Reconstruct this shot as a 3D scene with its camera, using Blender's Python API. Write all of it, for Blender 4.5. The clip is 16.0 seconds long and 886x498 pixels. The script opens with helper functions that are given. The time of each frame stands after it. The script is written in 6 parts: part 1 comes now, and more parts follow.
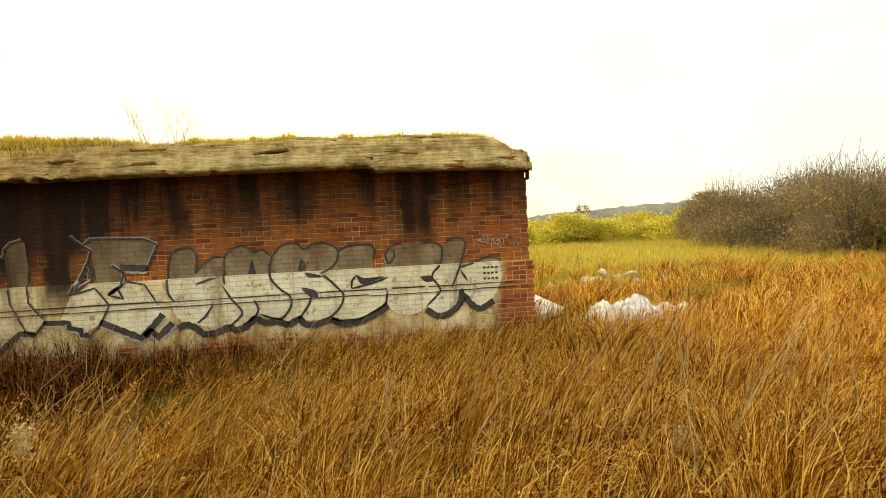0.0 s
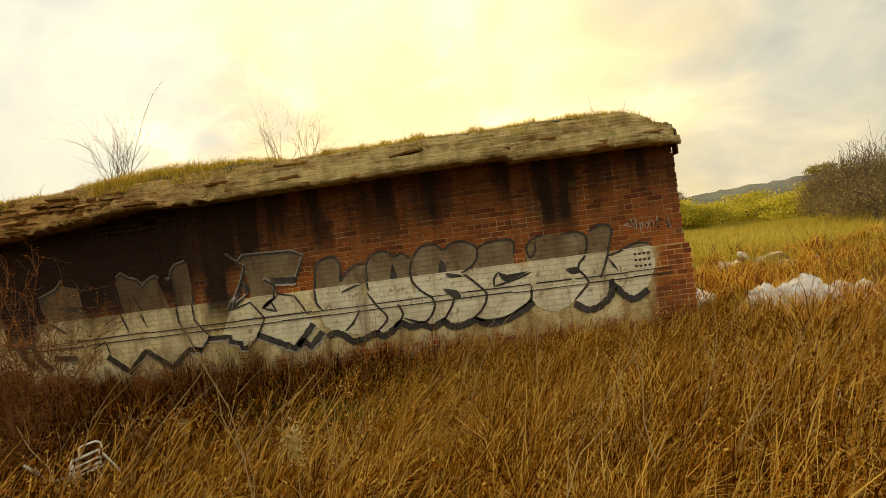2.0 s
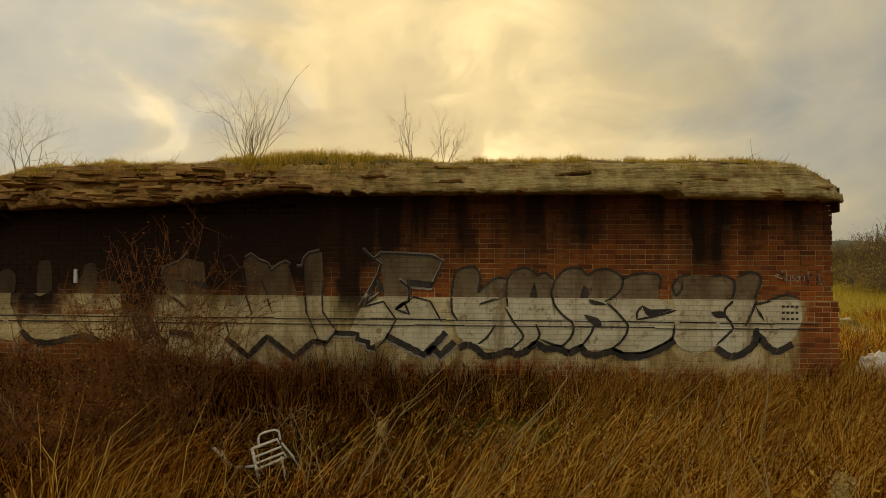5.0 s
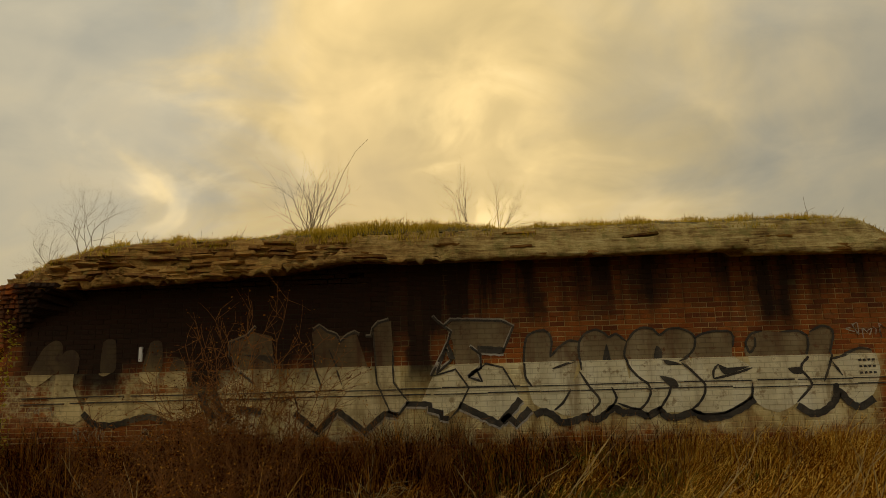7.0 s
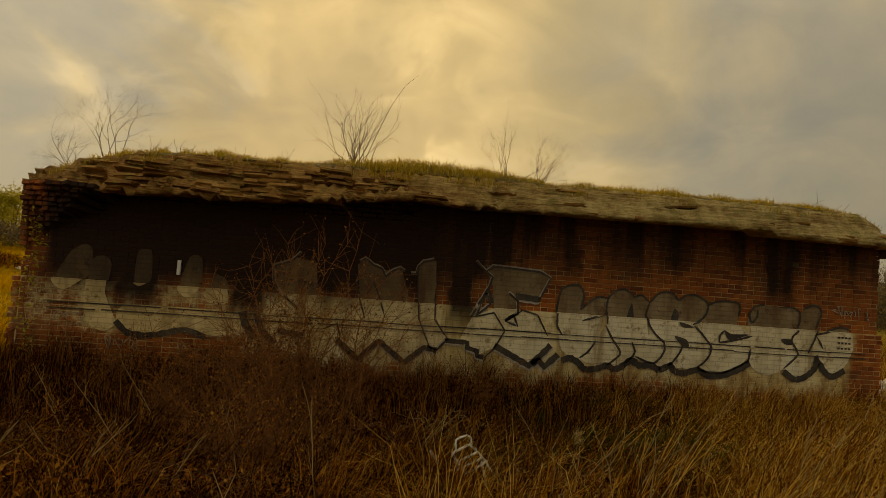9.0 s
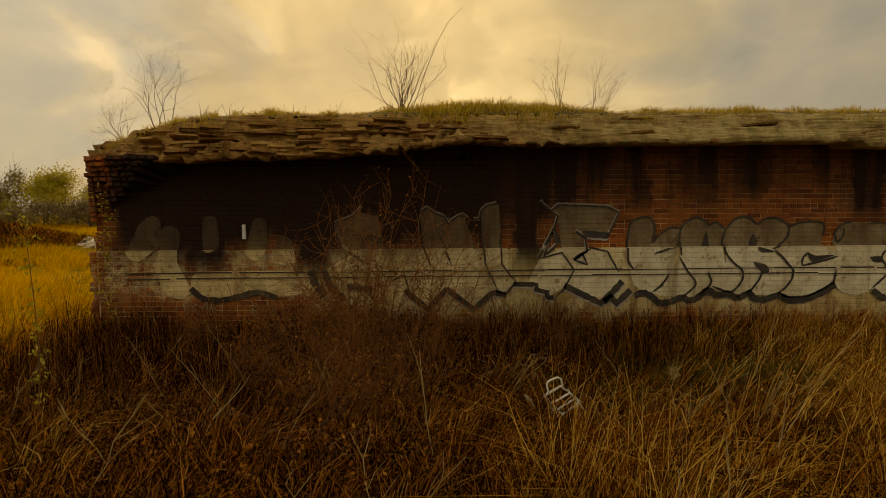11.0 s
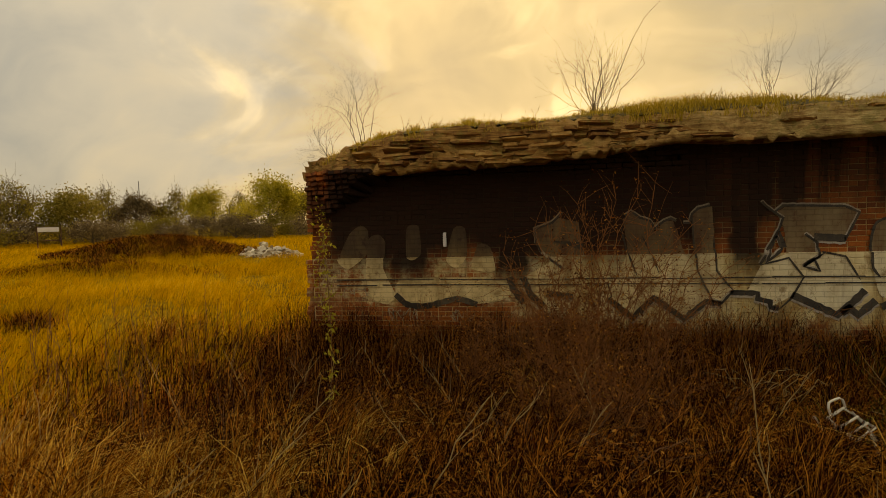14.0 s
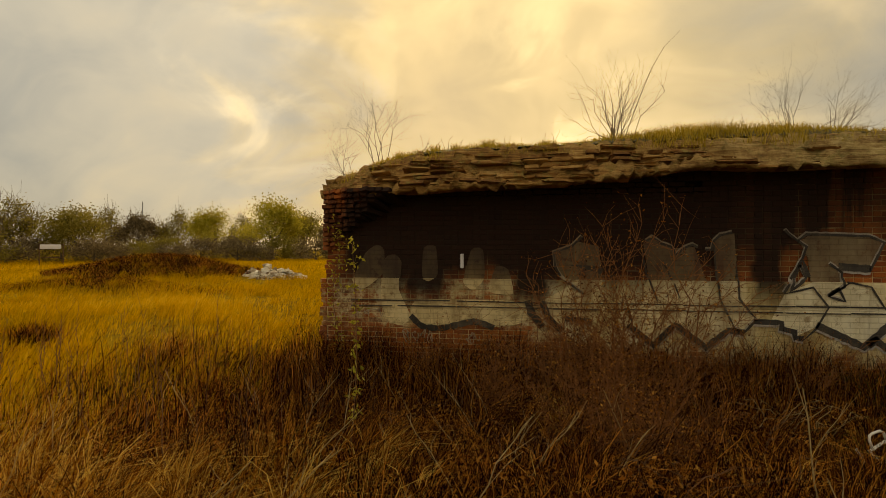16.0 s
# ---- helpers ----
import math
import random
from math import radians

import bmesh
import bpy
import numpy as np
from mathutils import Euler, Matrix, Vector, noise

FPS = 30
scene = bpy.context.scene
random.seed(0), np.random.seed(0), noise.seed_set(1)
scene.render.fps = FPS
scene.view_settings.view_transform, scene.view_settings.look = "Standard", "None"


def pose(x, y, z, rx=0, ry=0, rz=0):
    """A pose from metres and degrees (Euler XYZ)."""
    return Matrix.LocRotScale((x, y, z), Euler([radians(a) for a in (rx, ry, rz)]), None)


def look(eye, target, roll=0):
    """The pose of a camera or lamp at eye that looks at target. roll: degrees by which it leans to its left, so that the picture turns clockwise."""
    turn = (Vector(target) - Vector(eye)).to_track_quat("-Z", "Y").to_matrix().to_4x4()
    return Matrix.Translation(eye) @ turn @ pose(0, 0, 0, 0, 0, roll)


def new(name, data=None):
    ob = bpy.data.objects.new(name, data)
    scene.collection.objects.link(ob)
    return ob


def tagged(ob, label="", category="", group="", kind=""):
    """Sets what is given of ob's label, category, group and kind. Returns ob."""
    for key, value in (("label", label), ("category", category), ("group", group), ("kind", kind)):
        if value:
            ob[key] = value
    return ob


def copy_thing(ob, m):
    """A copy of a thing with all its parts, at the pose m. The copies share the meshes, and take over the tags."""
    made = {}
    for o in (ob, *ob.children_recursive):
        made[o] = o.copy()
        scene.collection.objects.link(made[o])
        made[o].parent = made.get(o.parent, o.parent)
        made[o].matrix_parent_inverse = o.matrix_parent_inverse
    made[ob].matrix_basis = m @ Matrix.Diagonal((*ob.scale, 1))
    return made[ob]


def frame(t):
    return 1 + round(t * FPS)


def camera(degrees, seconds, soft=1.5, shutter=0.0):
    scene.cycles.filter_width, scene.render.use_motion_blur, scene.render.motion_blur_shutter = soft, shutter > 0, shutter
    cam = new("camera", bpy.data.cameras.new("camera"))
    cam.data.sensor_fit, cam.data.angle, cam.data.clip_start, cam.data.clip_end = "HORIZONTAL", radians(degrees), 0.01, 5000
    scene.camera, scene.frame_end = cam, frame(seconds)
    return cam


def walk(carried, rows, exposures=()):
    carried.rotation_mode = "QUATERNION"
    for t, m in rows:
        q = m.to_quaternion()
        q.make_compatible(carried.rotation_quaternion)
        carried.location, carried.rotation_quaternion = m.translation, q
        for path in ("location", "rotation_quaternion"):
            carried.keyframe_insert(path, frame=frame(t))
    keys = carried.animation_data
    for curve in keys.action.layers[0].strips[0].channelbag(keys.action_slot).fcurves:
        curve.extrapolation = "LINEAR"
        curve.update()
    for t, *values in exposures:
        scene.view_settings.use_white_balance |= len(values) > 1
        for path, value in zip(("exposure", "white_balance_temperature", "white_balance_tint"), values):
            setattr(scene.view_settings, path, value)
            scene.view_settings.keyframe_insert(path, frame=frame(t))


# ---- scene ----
# ---- camera and walk ----
cam = camera(82, 16.0, 0.75)
PATH = [  # seconds, x, y, z, yaw, pitch, roll
    (0, -0.812, 0.007, 1.880, -6.08, -1.77, 2.79),
    (0.5, -0.932, 0.076, 1.859, -10.44, 2.58, 3.33),
    (1, -1.024, 0.161, 1.855, -4.99, 0.79, 1.43),
    (1.5, -1.275, 0.231, 1.826, 0.28, -0.31, 2.47),
    (2, -1.659, 0.377, 1.783, 3.40, -0.28, 7.52),
    (2.5, -2.157, 0.321, 1.842, 1.79, 0.38, 3.32),
    (3, -2.558, 0.345, 1.872, 1.68, 0.92, 2.71),
    (3.5, -2.977, 0.425, 1.919, -0.50, 1.69, 1.69),
    (4, -3.315, 0.493, 1.930, 0.80, 0.18, 1.03),
    (4.5, -3.644, 0.433, 1.931, 1.45, -0.24, 0.63),
    (5, -4.024, 0.415, 1.931, 2.01, 1.35, -0.40),
    (7.5, -5.575, 0.219, 1.973, 0.79, 9.04, 3.00),
    (8, -6.119, 0.128, 2.020, -6.73, 7.88, -0.41),
    (8.5, -6.383, 0.119, 2.022, -4.71, 7.94, -2.94),
    (9, -6.791, 0.149, 1.964, -5.46, 2.07, -4.40),
    (11.5, -7.411, 0.393, 1.951, -1.46, -4.54, 0.86),
    (12, -7.735, 0.407, 1.958, -1.11, -4.85, -1.13),
    (12.5, -8.078, 0.424, 1.962, 0.58, -3.52, 0.22),
    (13, -8.449, 0.307, 1.969, -0.04, -3.82, -1.21),
    (13.5, -8.658, 0.246, 1.967, 5.87, -5.16, 0.01),
    (14, -8.662, 0.351, 1.953, 9.78, -3.18, 1.51),
    (14.5, -8.676, 0.407, 1.941, 16.24, -3.37, 2.30),
    (15, -8.688, 0.417, 1.907, 18.02, -1.65, 1.10),
    (15.5, -8.775, 0.411, 1.874, 17.25, -0.80, 0.46),
    (16, -8.944, 0.391, 1.842, 9.79, -0.00, 0.04),
]
EXPOSURES = [  # seconds, stops, kelvin, tint
    (0, 0.82, 7700, 4), (1.5, 0.22, 8400, 7), (3.5, -0.42, 8800, 10), (5, -0.8, 8900, 9),
    (7.5, -1.05, 10400, 8), (9, -1.25, 11100, 9), (11.5, -0.92, 11600, 12), (13.5, -0.75, 10800, 12), (16, -0.74, 9800, 11)]
walk(cam, [(t, pose(x, y, z, 90 + p, r, w)) for t, x, y, z, w, p, r in PATH], EXPOSURES)

# ---- world and sun: bright overcast, low sun veiled behind the building ----
SUN_AZ, SUN_EL = 11.0, 19.0  # degrees left of the y axis, degrees up
sun_way = Vector((-math.sin(radians(SUN_AZ)) * math.cos(radians(SUN_EL)), math.cos(radians(SUN_AZ)) * math.cos(radians(SUN_EL)), math.sin(radians(SUN_EL))))


def nodes_of(tree):
    def add(kind, **sets):
        n = tree.nodes.new(kind)
        for key, value in sets.items():
            if key == "op":
                n.operation = value
            elif key == "blend":
                n.data_type, n.blend_type = "RGBA", value
            elif key == "ins":
                for i, v in value.items():
                    if hasattr(v, "is_linked"):
                        tree.links.new(v, n.inputs[i])
                    else:
                        n.inputs[i].default_value = v
        return n
    return add


def ramp(add, value, stops):
    n = add("ShaderNodeValToRGB", ins={0: value})
    els = n.color_ramp.elements
    while len(els) < len(stops):
        els.new(0.5)
    for e, (p, c) in zip(els, stops):
        e.position, e.color = p, (*c, 1) if len(c) == 3 else c
    return n.outputs[0]


def mixc(add, fac, a, b, blend="MIX"):
    return add("ShaderNodeMix", blend=blend, ins={0: fac, 6: a if hasattr(a, "is_linked") else (*a, 1), 7: b if hasattr(b, "is_linked") else (*b, 1)}).outputs[2]


def calc(add, op, a, b=0.0, c=0.0):
    return add("ShaderNodeMath", op=op, ins={0: a, 1: b, 2: c}).outputs[0]


def step(add, value, lo, hi):
    n = add("ShaderNodeMapRange", ins={0: value, 1: lo, 2: hi})
    n.interpolation_type = "SMOOTHSTEP"
    return n.outputs[0]


def noise_of(add, vector, scale, detail=4.0, rough=0.55, distort=0.0):
    return add("ShaderNodeTexNoise", ins={"Vector": vector, "Scale": scale, "Detail": detail, "Roughness": rough, "Distortion": distort}).outputs["Fac"]


def stretched(add, vector, scale, place=(0, 0, 0)):
    return add("ShaderNodeMapping", ins={0: vector, 1: place, 3: scale}).outputs[0]


world = bpy.data.worlds.new("overcast_sky")
scene.world = world
world.use_nodes = True
world.node_tree.nodes.clear()
add = nodes_of(world.node_tree)
way = add("ShaderNodeTexCoord").outputs["Generated"]
sky = add("ShaderNodeTexSky")
sky.sky_type, sky.sun_disc, sky.sun_elevation, sky.sun_rotation = "NISHITA", False, radians(SUN_EL), radians(-SUN_AZ)
xyz = add("ShaderNodeSeparateXYZ", ins={0: way})
up = calc(add, "MAXIMUM", xyz.outputs[2], 0.0)
# clouds lie on a sheet overhead, so they flatten towards the horizon
flat = calc(add, "ADD", up, 0.55)
sheet = add("ShaderNodeCombineXYZ", ins={0: calc(add, "DIVIDE", xyz.outputs[0], flat), 1: calc(add, "DIVIDE", xyz.outputs[1], flat), 2: 0.0}).outputs[0]
big = noise_of(add, stretched(add, sheet, (1.0, 1.0, 1.0), (3.1, 0.4, 0)), 1.5, 5, 0.5, 0.5)
fine = noise_of(add, stretched(add, sheet, (1.0, 1.3, 1.0), (7.7, 2.9, 0)), 4.2, 6, 0.5, 0.7)
cloud = calc(add, "ADD", calc(add, "MULTIPLY", big, 0.68), calc(add, "MULTIPLY", fine, 0.32))
# degrees to the left of the y axis, frayed by the clouds: the veil in front of the low sun ends in a torn edge
bearing = calc(add, "MULTIPLY", add("ShaderNodeMath", op="ARCTAN2", ins={0: calc(add, "MULTIPLY", xyz.outputs[0], -1.0), 1: xyz.outputs[1]}).outputs[0], 57.3)
fray = noise_of(add, stretched(add, sheet, (1.0, 1.0, 1.0), (1.3, 5.2, 0)), 2.6, 6, 0.55, 0.6)
torn = calc(add, "ADD", bearing, calc(add, "MULTIPLY", calc(add, "SUBTRACT", fray, 0.5), 46.0))
near_sun = calc(add, "MULTIPLY", calc(add, "SUBTRACT", 1.0, step(add, torn, 17.0, 34.0)), step(add, torn, -44.0, -6.0))
grey = ramp(add, cloud, [(0.30, (0.47, 0.55, 0.63)), (0.45, (0.66, 0.735, 0.79)), (0.56, (0.88, 0.92, 0.90)), (0.72, (1.15, 1.10, 0.93))])
warm = ramp(add, cloud, [(0.34, (0.78, 0.71, 0.50)), (0.45, (1.04, 0.91, 0.58)), (0.54, (1.36, 1.16, 0.72)), (0.68, (1.95, 1.70, 1.15))])
bank = calc(add, "SUBTRACT", 1.0, calc(add, "MULTIPLY", step(add, xyz.outputs[0], 0.22, 0.70), 0.28))
grey = add("ShaderNodeVectorMath", op="SCALE", ins={0: grey, 3: bank}).outputs[0]
overcast = mixc(add, near_sun, grey, warm)
# bright rims where the veil is torn and the sun shines through
for centre, width, gain in ((24.0, 12.0, 0.22), (-2.0, 11.0, 0.40)):
    off = calc(add, "ABSOLUTE", calc(add, "SUBTRACT", torn, centre))
    low_cloud = calc(add, "MULTIPLY", step(add, xyz.outputs[2], 0.10, 0.24), calc(add, "SUBTRACT", 1.0, step(add, xyz.outputs[2], 0.30, 0.52)))
    rim = calc(add, "MULTIPLY", calc(add, "MULTIPLY", calc(add, "SUBTRACT", 1.0, step(add, off, 0.0, width)), low_cloud), step(add, fine, 0.44, 0.60))
    overcast = add("ShaderNodeVectorMath", op="SCALE", ins={0: overcast, 3: calc(add, "ADD", 1.0, calc(add, "MULTIPLY", rim, gain))}).outputs[0]
# an overcast dome is about three times as bright overhead as at the horizon
lift = calc(add, "ADD", calc(add, "ADD", calc(add, "MULTIPLY", up, 0.75), 0.86), calc(add, "MULTIPLY", step(add, up, 0.60, 0.95), 0.25))
overcast = add("ShaderNodeVectorMath", op="SCALE", ins={0: overcast, 3: lift}).outputs[0]
clear = add("ShaderNodeVectorMath", op="SCALE", ins={0: sky.outputs[0], 3: 0.10}).outputs[0]
both = mixc(add, 0.88, clear, overcast)
back = add("ShaderNodeBackground", ins={0: both, 1: 1.0})
out = add("ShaderNodeOutputWorld")
world.node_tree.links.new(back.outputs[0], out.inputs[0])

lamp = bpy.data.lights.new("sun", "SUN")
lamp.energy, lamp.angle, lamp.color = 3.2, radians(9), (1.0, 0.84, 0.58)
sun = new("sun", lamp)
sun.matrix_world = look(sun_way * 60, (0, 0, 0))

# ---- materials ----
rng = np.random.default_rng(7)


def material(name):
    m = bpy.data.materials.new(name)
    m.use_nodes = True
    m.node_tree.nodes.clear()
    return m, nodes_of(m.node_tree)


def finish(m, add, colour, rough=0.85, bump=None, depth=0.01, metal=0.0, through_light=0.0, spec=0.35):
    p = add("ShaderNodeBsdfPrincipled", ins={"Base Color": colour if hasattr(colour, "is_linked") else (*colour, 1), "Roughness": rough, "Metallic": metal, "Specular IOR Level": spec})
    if bump is not None:
        b = add("ShaderNodeBump", ins={"Height": bump, "Distance": depth, "Strength": 0.8})
        m.node_tree.links.new(b.outputs[0], p.inputs["Normal"])
    shader = p.outputs[0]
    if through_light:
        t = add("ShaderNodeBsdfTranslucent", ins={0: colour})
        shader = add("ShaderNodeMixShader", ins={0: through_light, 1: shader, 2: t.outputs[0]}).outputs[0]
    o = add("ShaderNodeOutputMaterial")
    m.node_tree.links.new(shader, o.inputs[0])
    return m


def place_of(add):
    return add("ShaderNodeNewGeometry").outputs["Position"]


def streaks_and_shade(add, pos):
    """Dark seepage that has run down from the roof: some wide runs and many thin ones, plus painted shade under the
    overhang.
    """
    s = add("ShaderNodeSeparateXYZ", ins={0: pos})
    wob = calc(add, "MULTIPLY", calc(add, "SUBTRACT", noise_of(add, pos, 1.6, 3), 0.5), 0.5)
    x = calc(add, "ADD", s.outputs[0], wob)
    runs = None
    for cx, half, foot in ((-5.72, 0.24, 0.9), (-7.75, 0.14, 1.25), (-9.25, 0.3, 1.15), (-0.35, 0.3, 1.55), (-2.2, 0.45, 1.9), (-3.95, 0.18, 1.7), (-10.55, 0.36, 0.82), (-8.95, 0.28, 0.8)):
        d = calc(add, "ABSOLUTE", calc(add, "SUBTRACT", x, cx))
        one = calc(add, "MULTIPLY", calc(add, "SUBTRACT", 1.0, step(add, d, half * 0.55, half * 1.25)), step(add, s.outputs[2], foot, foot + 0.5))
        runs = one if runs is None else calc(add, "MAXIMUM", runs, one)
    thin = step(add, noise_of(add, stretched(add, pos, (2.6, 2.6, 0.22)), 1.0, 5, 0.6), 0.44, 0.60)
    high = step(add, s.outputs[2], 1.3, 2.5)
    # shade of the overhang on the upper wall, painted as a ragged darkening
    eave_shade = step(add, calc(add, "ADD", s.outputs[2], calc(add, "MULTIPLY", calc(add, "SUBTRACT", noise_of(add, stretched(add, pos, (1.3, 1.3, 0.35)), 1.0, 5, 0.6), 0.5), 1.2)), calc(add, "ADD", 0.92, calc(add, "MULTIPLY", step(add, s.outputs[0], -7.5, -3.5), 0.62)), calc(add, "ADD", 1.62, calc(add, "MULTIPLY", step(add, s.outputs[0], -7.5, -3.5), 1.18)))
    eave_shade = calc(add, "MULTIPLY", eave_shade, step(add, calc(add, "ADD", s.outputs[0], calc(add, "MULTIPLY", s.outputs[2], -0.25)), -12.6, -12.0))
    left_end = calc(add, "SUBTRACT", 1.0, step(add, s.outputs[0], -7.0, -3.0))
    runs = calc(add, "MAXIMUM", runs, calc(add, "MULTIPLY", eave_shade, calc(add, "ADD", 0.80, calc(add, "MULTIPLY", left_end, 0.2))))
    return calc(add, "MINIMUM", calc(add, "ADD", calc(add, "MULTIPLY", runs, calc(add, "ADD", 0.80, calc(add, "MULTIPLY", left_end, 0.18))), calc(add, "MULTIPLY", thin, calc(add, "MULTIPLY", high, calc(add, "ADD", 0.34, calc(add, "MULTIPLY", left_end, 0.48))))), 0.97), s


def whitewash(add, pos, s, body):
    """Flaking whitewash on the lower wall, over bricks and joints alike."""
    edge = calc(add, "MULTIPLY", calc(add, "SUBTRACT", noise_of(add, pos, 1.3, 4), 0.5), 0.7)
    z = calc(add, "ADD", s.outputs[2], edge)
    worn_end = calc(add, "MULTIPLY", calc(add, "SUBTRACT", 1.0, step(add, s.outputs[0], -9.6, -7.2)), 0.36)
    dado = calc(add, "MULTIPLY", step(add, calc(add, "ADD", z, calc(add, "MULTIPLY", calc(add, "SUBTRACT", noise_of(add, pos, 5.0, 5, 0.7), 0.5), 0.8)), calc(add, "ADD", 0.20, worn_end), calc(add, "ADD", 0.50, worn_end)), calc(add, "SUBTRACT", 1.0, step(add, s.outputs[2], 1.375, 1.395)))
    dado = calc(add, "MULTIPLY", dado, calc(add, "SUBTRACT", 1.0, step(add, calc(add, "ADD", s.outputs[0], edge), 0.85, 1.05)))
    flake = step(add, calc(add, "ADD", noise_of(add, pos, 3.6, 7, 0.75), calc(add, "SUBTRACT", step(add, s.outputs[0], -10.5, 5.0), calc(add, "MULTIPLY", step(add, s.outputs[0], -7.0, -10.0), 0.05))), 0.38, 0.56)
    dado = calc(add, "MULTIPLY", dado, flake)
    wash = ramp(add, noise_of(add, stretched(add, pos, (2.0, 2.0, 0.8)), 1.0, 5, 0.6), [(0.3, (0.27, 0.165, 0.06)), (0.46, (0.64, 0.51, 0.25)), (0.64, (0.86, 0.76, 0.48))])
    mottle = step(add, noise_of(add, stretched(add, pos, (5.0, 5.0, 2.2)), 1.0, 7, 0.72), 0.50, 0.66)
    wash = mixc(add, calc(add, "MULTIPLY", mottle, 0.65), wash, (0.30, 0.155, 0.04))
    drips = step(add, noise_of(add, stretched(add, pos, (4.5, 4.5, 0.4)), 1.0, 6, 0.65), 0.50, 0.66)
    wash = mixc(add, calc(add, "MULTIPLY", drips, 0.6), wash, (0.17, 0.075, 0.02))
    return mixc(add, calc(add, "MULTIPLY", dado, 0.88), body, wash)


def make_brick(name, base):
    m, add = material(name)
    pos = place_of(add)
    pick = calc(add, "FRACT", calc(add, "ADD", add("ShaderNodeObjectInfo").outputs["Random"], add("ShaderNodeNewGeometry").outputs["Random Per Island"]))
    body = ramp(add, pick, [(0.0, base[0]), (0.35, base[1]), (0.7, base[2]), (1.0, base[3])])
    grain = noise_of(add, pos, 55, 5, 0.7)
    body = mixc(add, 0.5, body, ramp(add, grain, [(0.3, (0.35, 0.35, 0.35)), (0.7, (1.25, 1.2, 1.15))]), "MULTIPLY")
    blot = noise_of(add, pos, 2.3, 5, 0.65)
    body = mixc(add, step(add, blot, 0.5, 0.72), body, mixc(add, 0.6, body, (0.14, 0.07, 0.035)))
    streak_shade, s = streaks_and_shade(add, pos)
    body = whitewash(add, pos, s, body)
    # seepage runs and painted overhang shade darken the brick colour
    body = mixc(add, streak_shade, body, (0.015, 0.0050, 0.0016))
    return finish(m, add, body, 0.9, grain, 0.004)


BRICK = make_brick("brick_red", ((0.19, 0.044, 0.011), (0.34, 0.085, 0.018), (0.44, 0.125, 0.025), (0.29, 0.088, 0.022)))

MORTAR, add = material("lime_mortar")
pos = place_of(add)
body = ramp(add, noise_of(add, pos, 3.0, 6, 0.65), [(0.3, (0.26, 0.14, 0.05)), (0.5, (0.52, 0.36, 0.16)), (0.7, (0.64, 0.51, 0.30))])
streak_shade, s = streaks_and_shade(add, pos)
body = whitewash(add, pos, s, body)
# the joints take the same runs and painted overhang shade
body = mixc(add, streak_shade, body, (0.011, 0.0045, 0.0018))
finish(MORTAR, add, body, 0.95, noise_of(add, pos, 80, 4), 0.003)


def make_paint(name, low, mid, high, dirt, dirty, cover=0.52):
    """Sprayed paint over brick courses: the joints show through, and dirt has run over it."""
    m, add = material(name)
    pos = place_of(add)
    s = add("ShaderNodeSeparateXYZ", ins={0: pos})
    wall = add("ShaderNodeCombineXYZ", ins={0: s.outputs[0], 1: calc(add, "ADD", s.outputs[2], 0.05), 2: 0.0}).outputs[0]
    bond = add("ShaderNodeTexBrick", ins={0: wall, 1: (1, 1, 1, 1), 2: (0.88, 0.88, 0.88, 1), 3: (0.66, 0.63, 0.58, 1), 4: 1.0, 5: 0.006, 6: 0.3, 7: 0.0, 8: 0.225, 9: 0.075})
    body = ramp(add, noise_of(add, stretched(add, pos, (1.4, 1.4, 0.7)), 1.6, 6, 0.6), [(0.28, low), (0.5, mid), (0.72, high)])
    body = mixc(add, 0.75, body, bond.outputs[0], "MULTIPLY")
    runs = step(add, noise_of(add, stretched(add, pos, (3.2, 3.2, 0.35)), 1.0, 5, 0.65), 0.50, 0.70)
    spots = step(add, noise_of(add, pos, 7.0, 6, 0.7), 0.54, 0.68)
    body = mixc(add, calc(add, "MULTIPLY", calc(add, "MAXIMUM", runs, spots), dirty), body, dirt)
    # the far end of the wall was painted earlier and has yellowed
    age = calc(add, "SUBTRACT", 1.0, step(add, s.outputs[0], -8.5, -3.5))
    body = mixc(add, calc(add, "MULTIPLY", age, 0.9), body, (0.96, 0.80, 0.54), "MULTIPLY")
    worn = step(add, noise_of(add, pos, 2.6, 7, 0.72), 0.46, 0.62)
    body = mixc(add, calc(add, "MULTIPLY", worn, calc(add, "ADD", 0.15, calc(add, "MULTIPLY", age, 0.35))), body, dirt)
    streak_shade, _ = streaks_and_shade(add, pos)
    # runs and painted overhang shade carry on over the letters
    body = mixc(add, calc(add, "MULTIPLY", streak_shade, cover), body, (0.014, 0.006, 0.0025))
    height = calc(add, "ADD", calc(add, "MULTIPLY", calc(add, "SUBTRACT", 1.0, bond.outputs[1]), 0.8), calc(add, "MULTIPLY", noise_of(add, pos, 60, 4), 0.3))
    return finish(m, add, body, 0.55, height, 0.006)


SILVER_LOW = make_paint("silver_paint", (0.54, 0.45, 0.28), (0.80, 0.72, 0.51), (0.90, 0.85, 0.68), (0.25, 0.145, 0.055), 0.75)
# darker, browner silver for the letter pieces above the ledge
SILVER_HIGH = make_paint("upper_silver_paint", (0.13, 0.075, 0.035), (0.245, 0.18, 0.10), (0.36, 0.29, 0.185), (0.13, 0.045, 0.014), 0.9)
DARK_SILVER = make_paint("dark_silver_paint", (0.11, 0.062, 0.028), (0.22, 0.16, 0.085), (0.36, 0.29, 0.175), (0.09, 0.032, 0.010), 1.0, 0.74)
BLACK = make_paint("black_paint", (0.022, 0.018, 0.016), (0.04, 0.034, 0.03), (0.07, 0.06, 0.052), (0.16, 0.125, 0.085), 0.5)
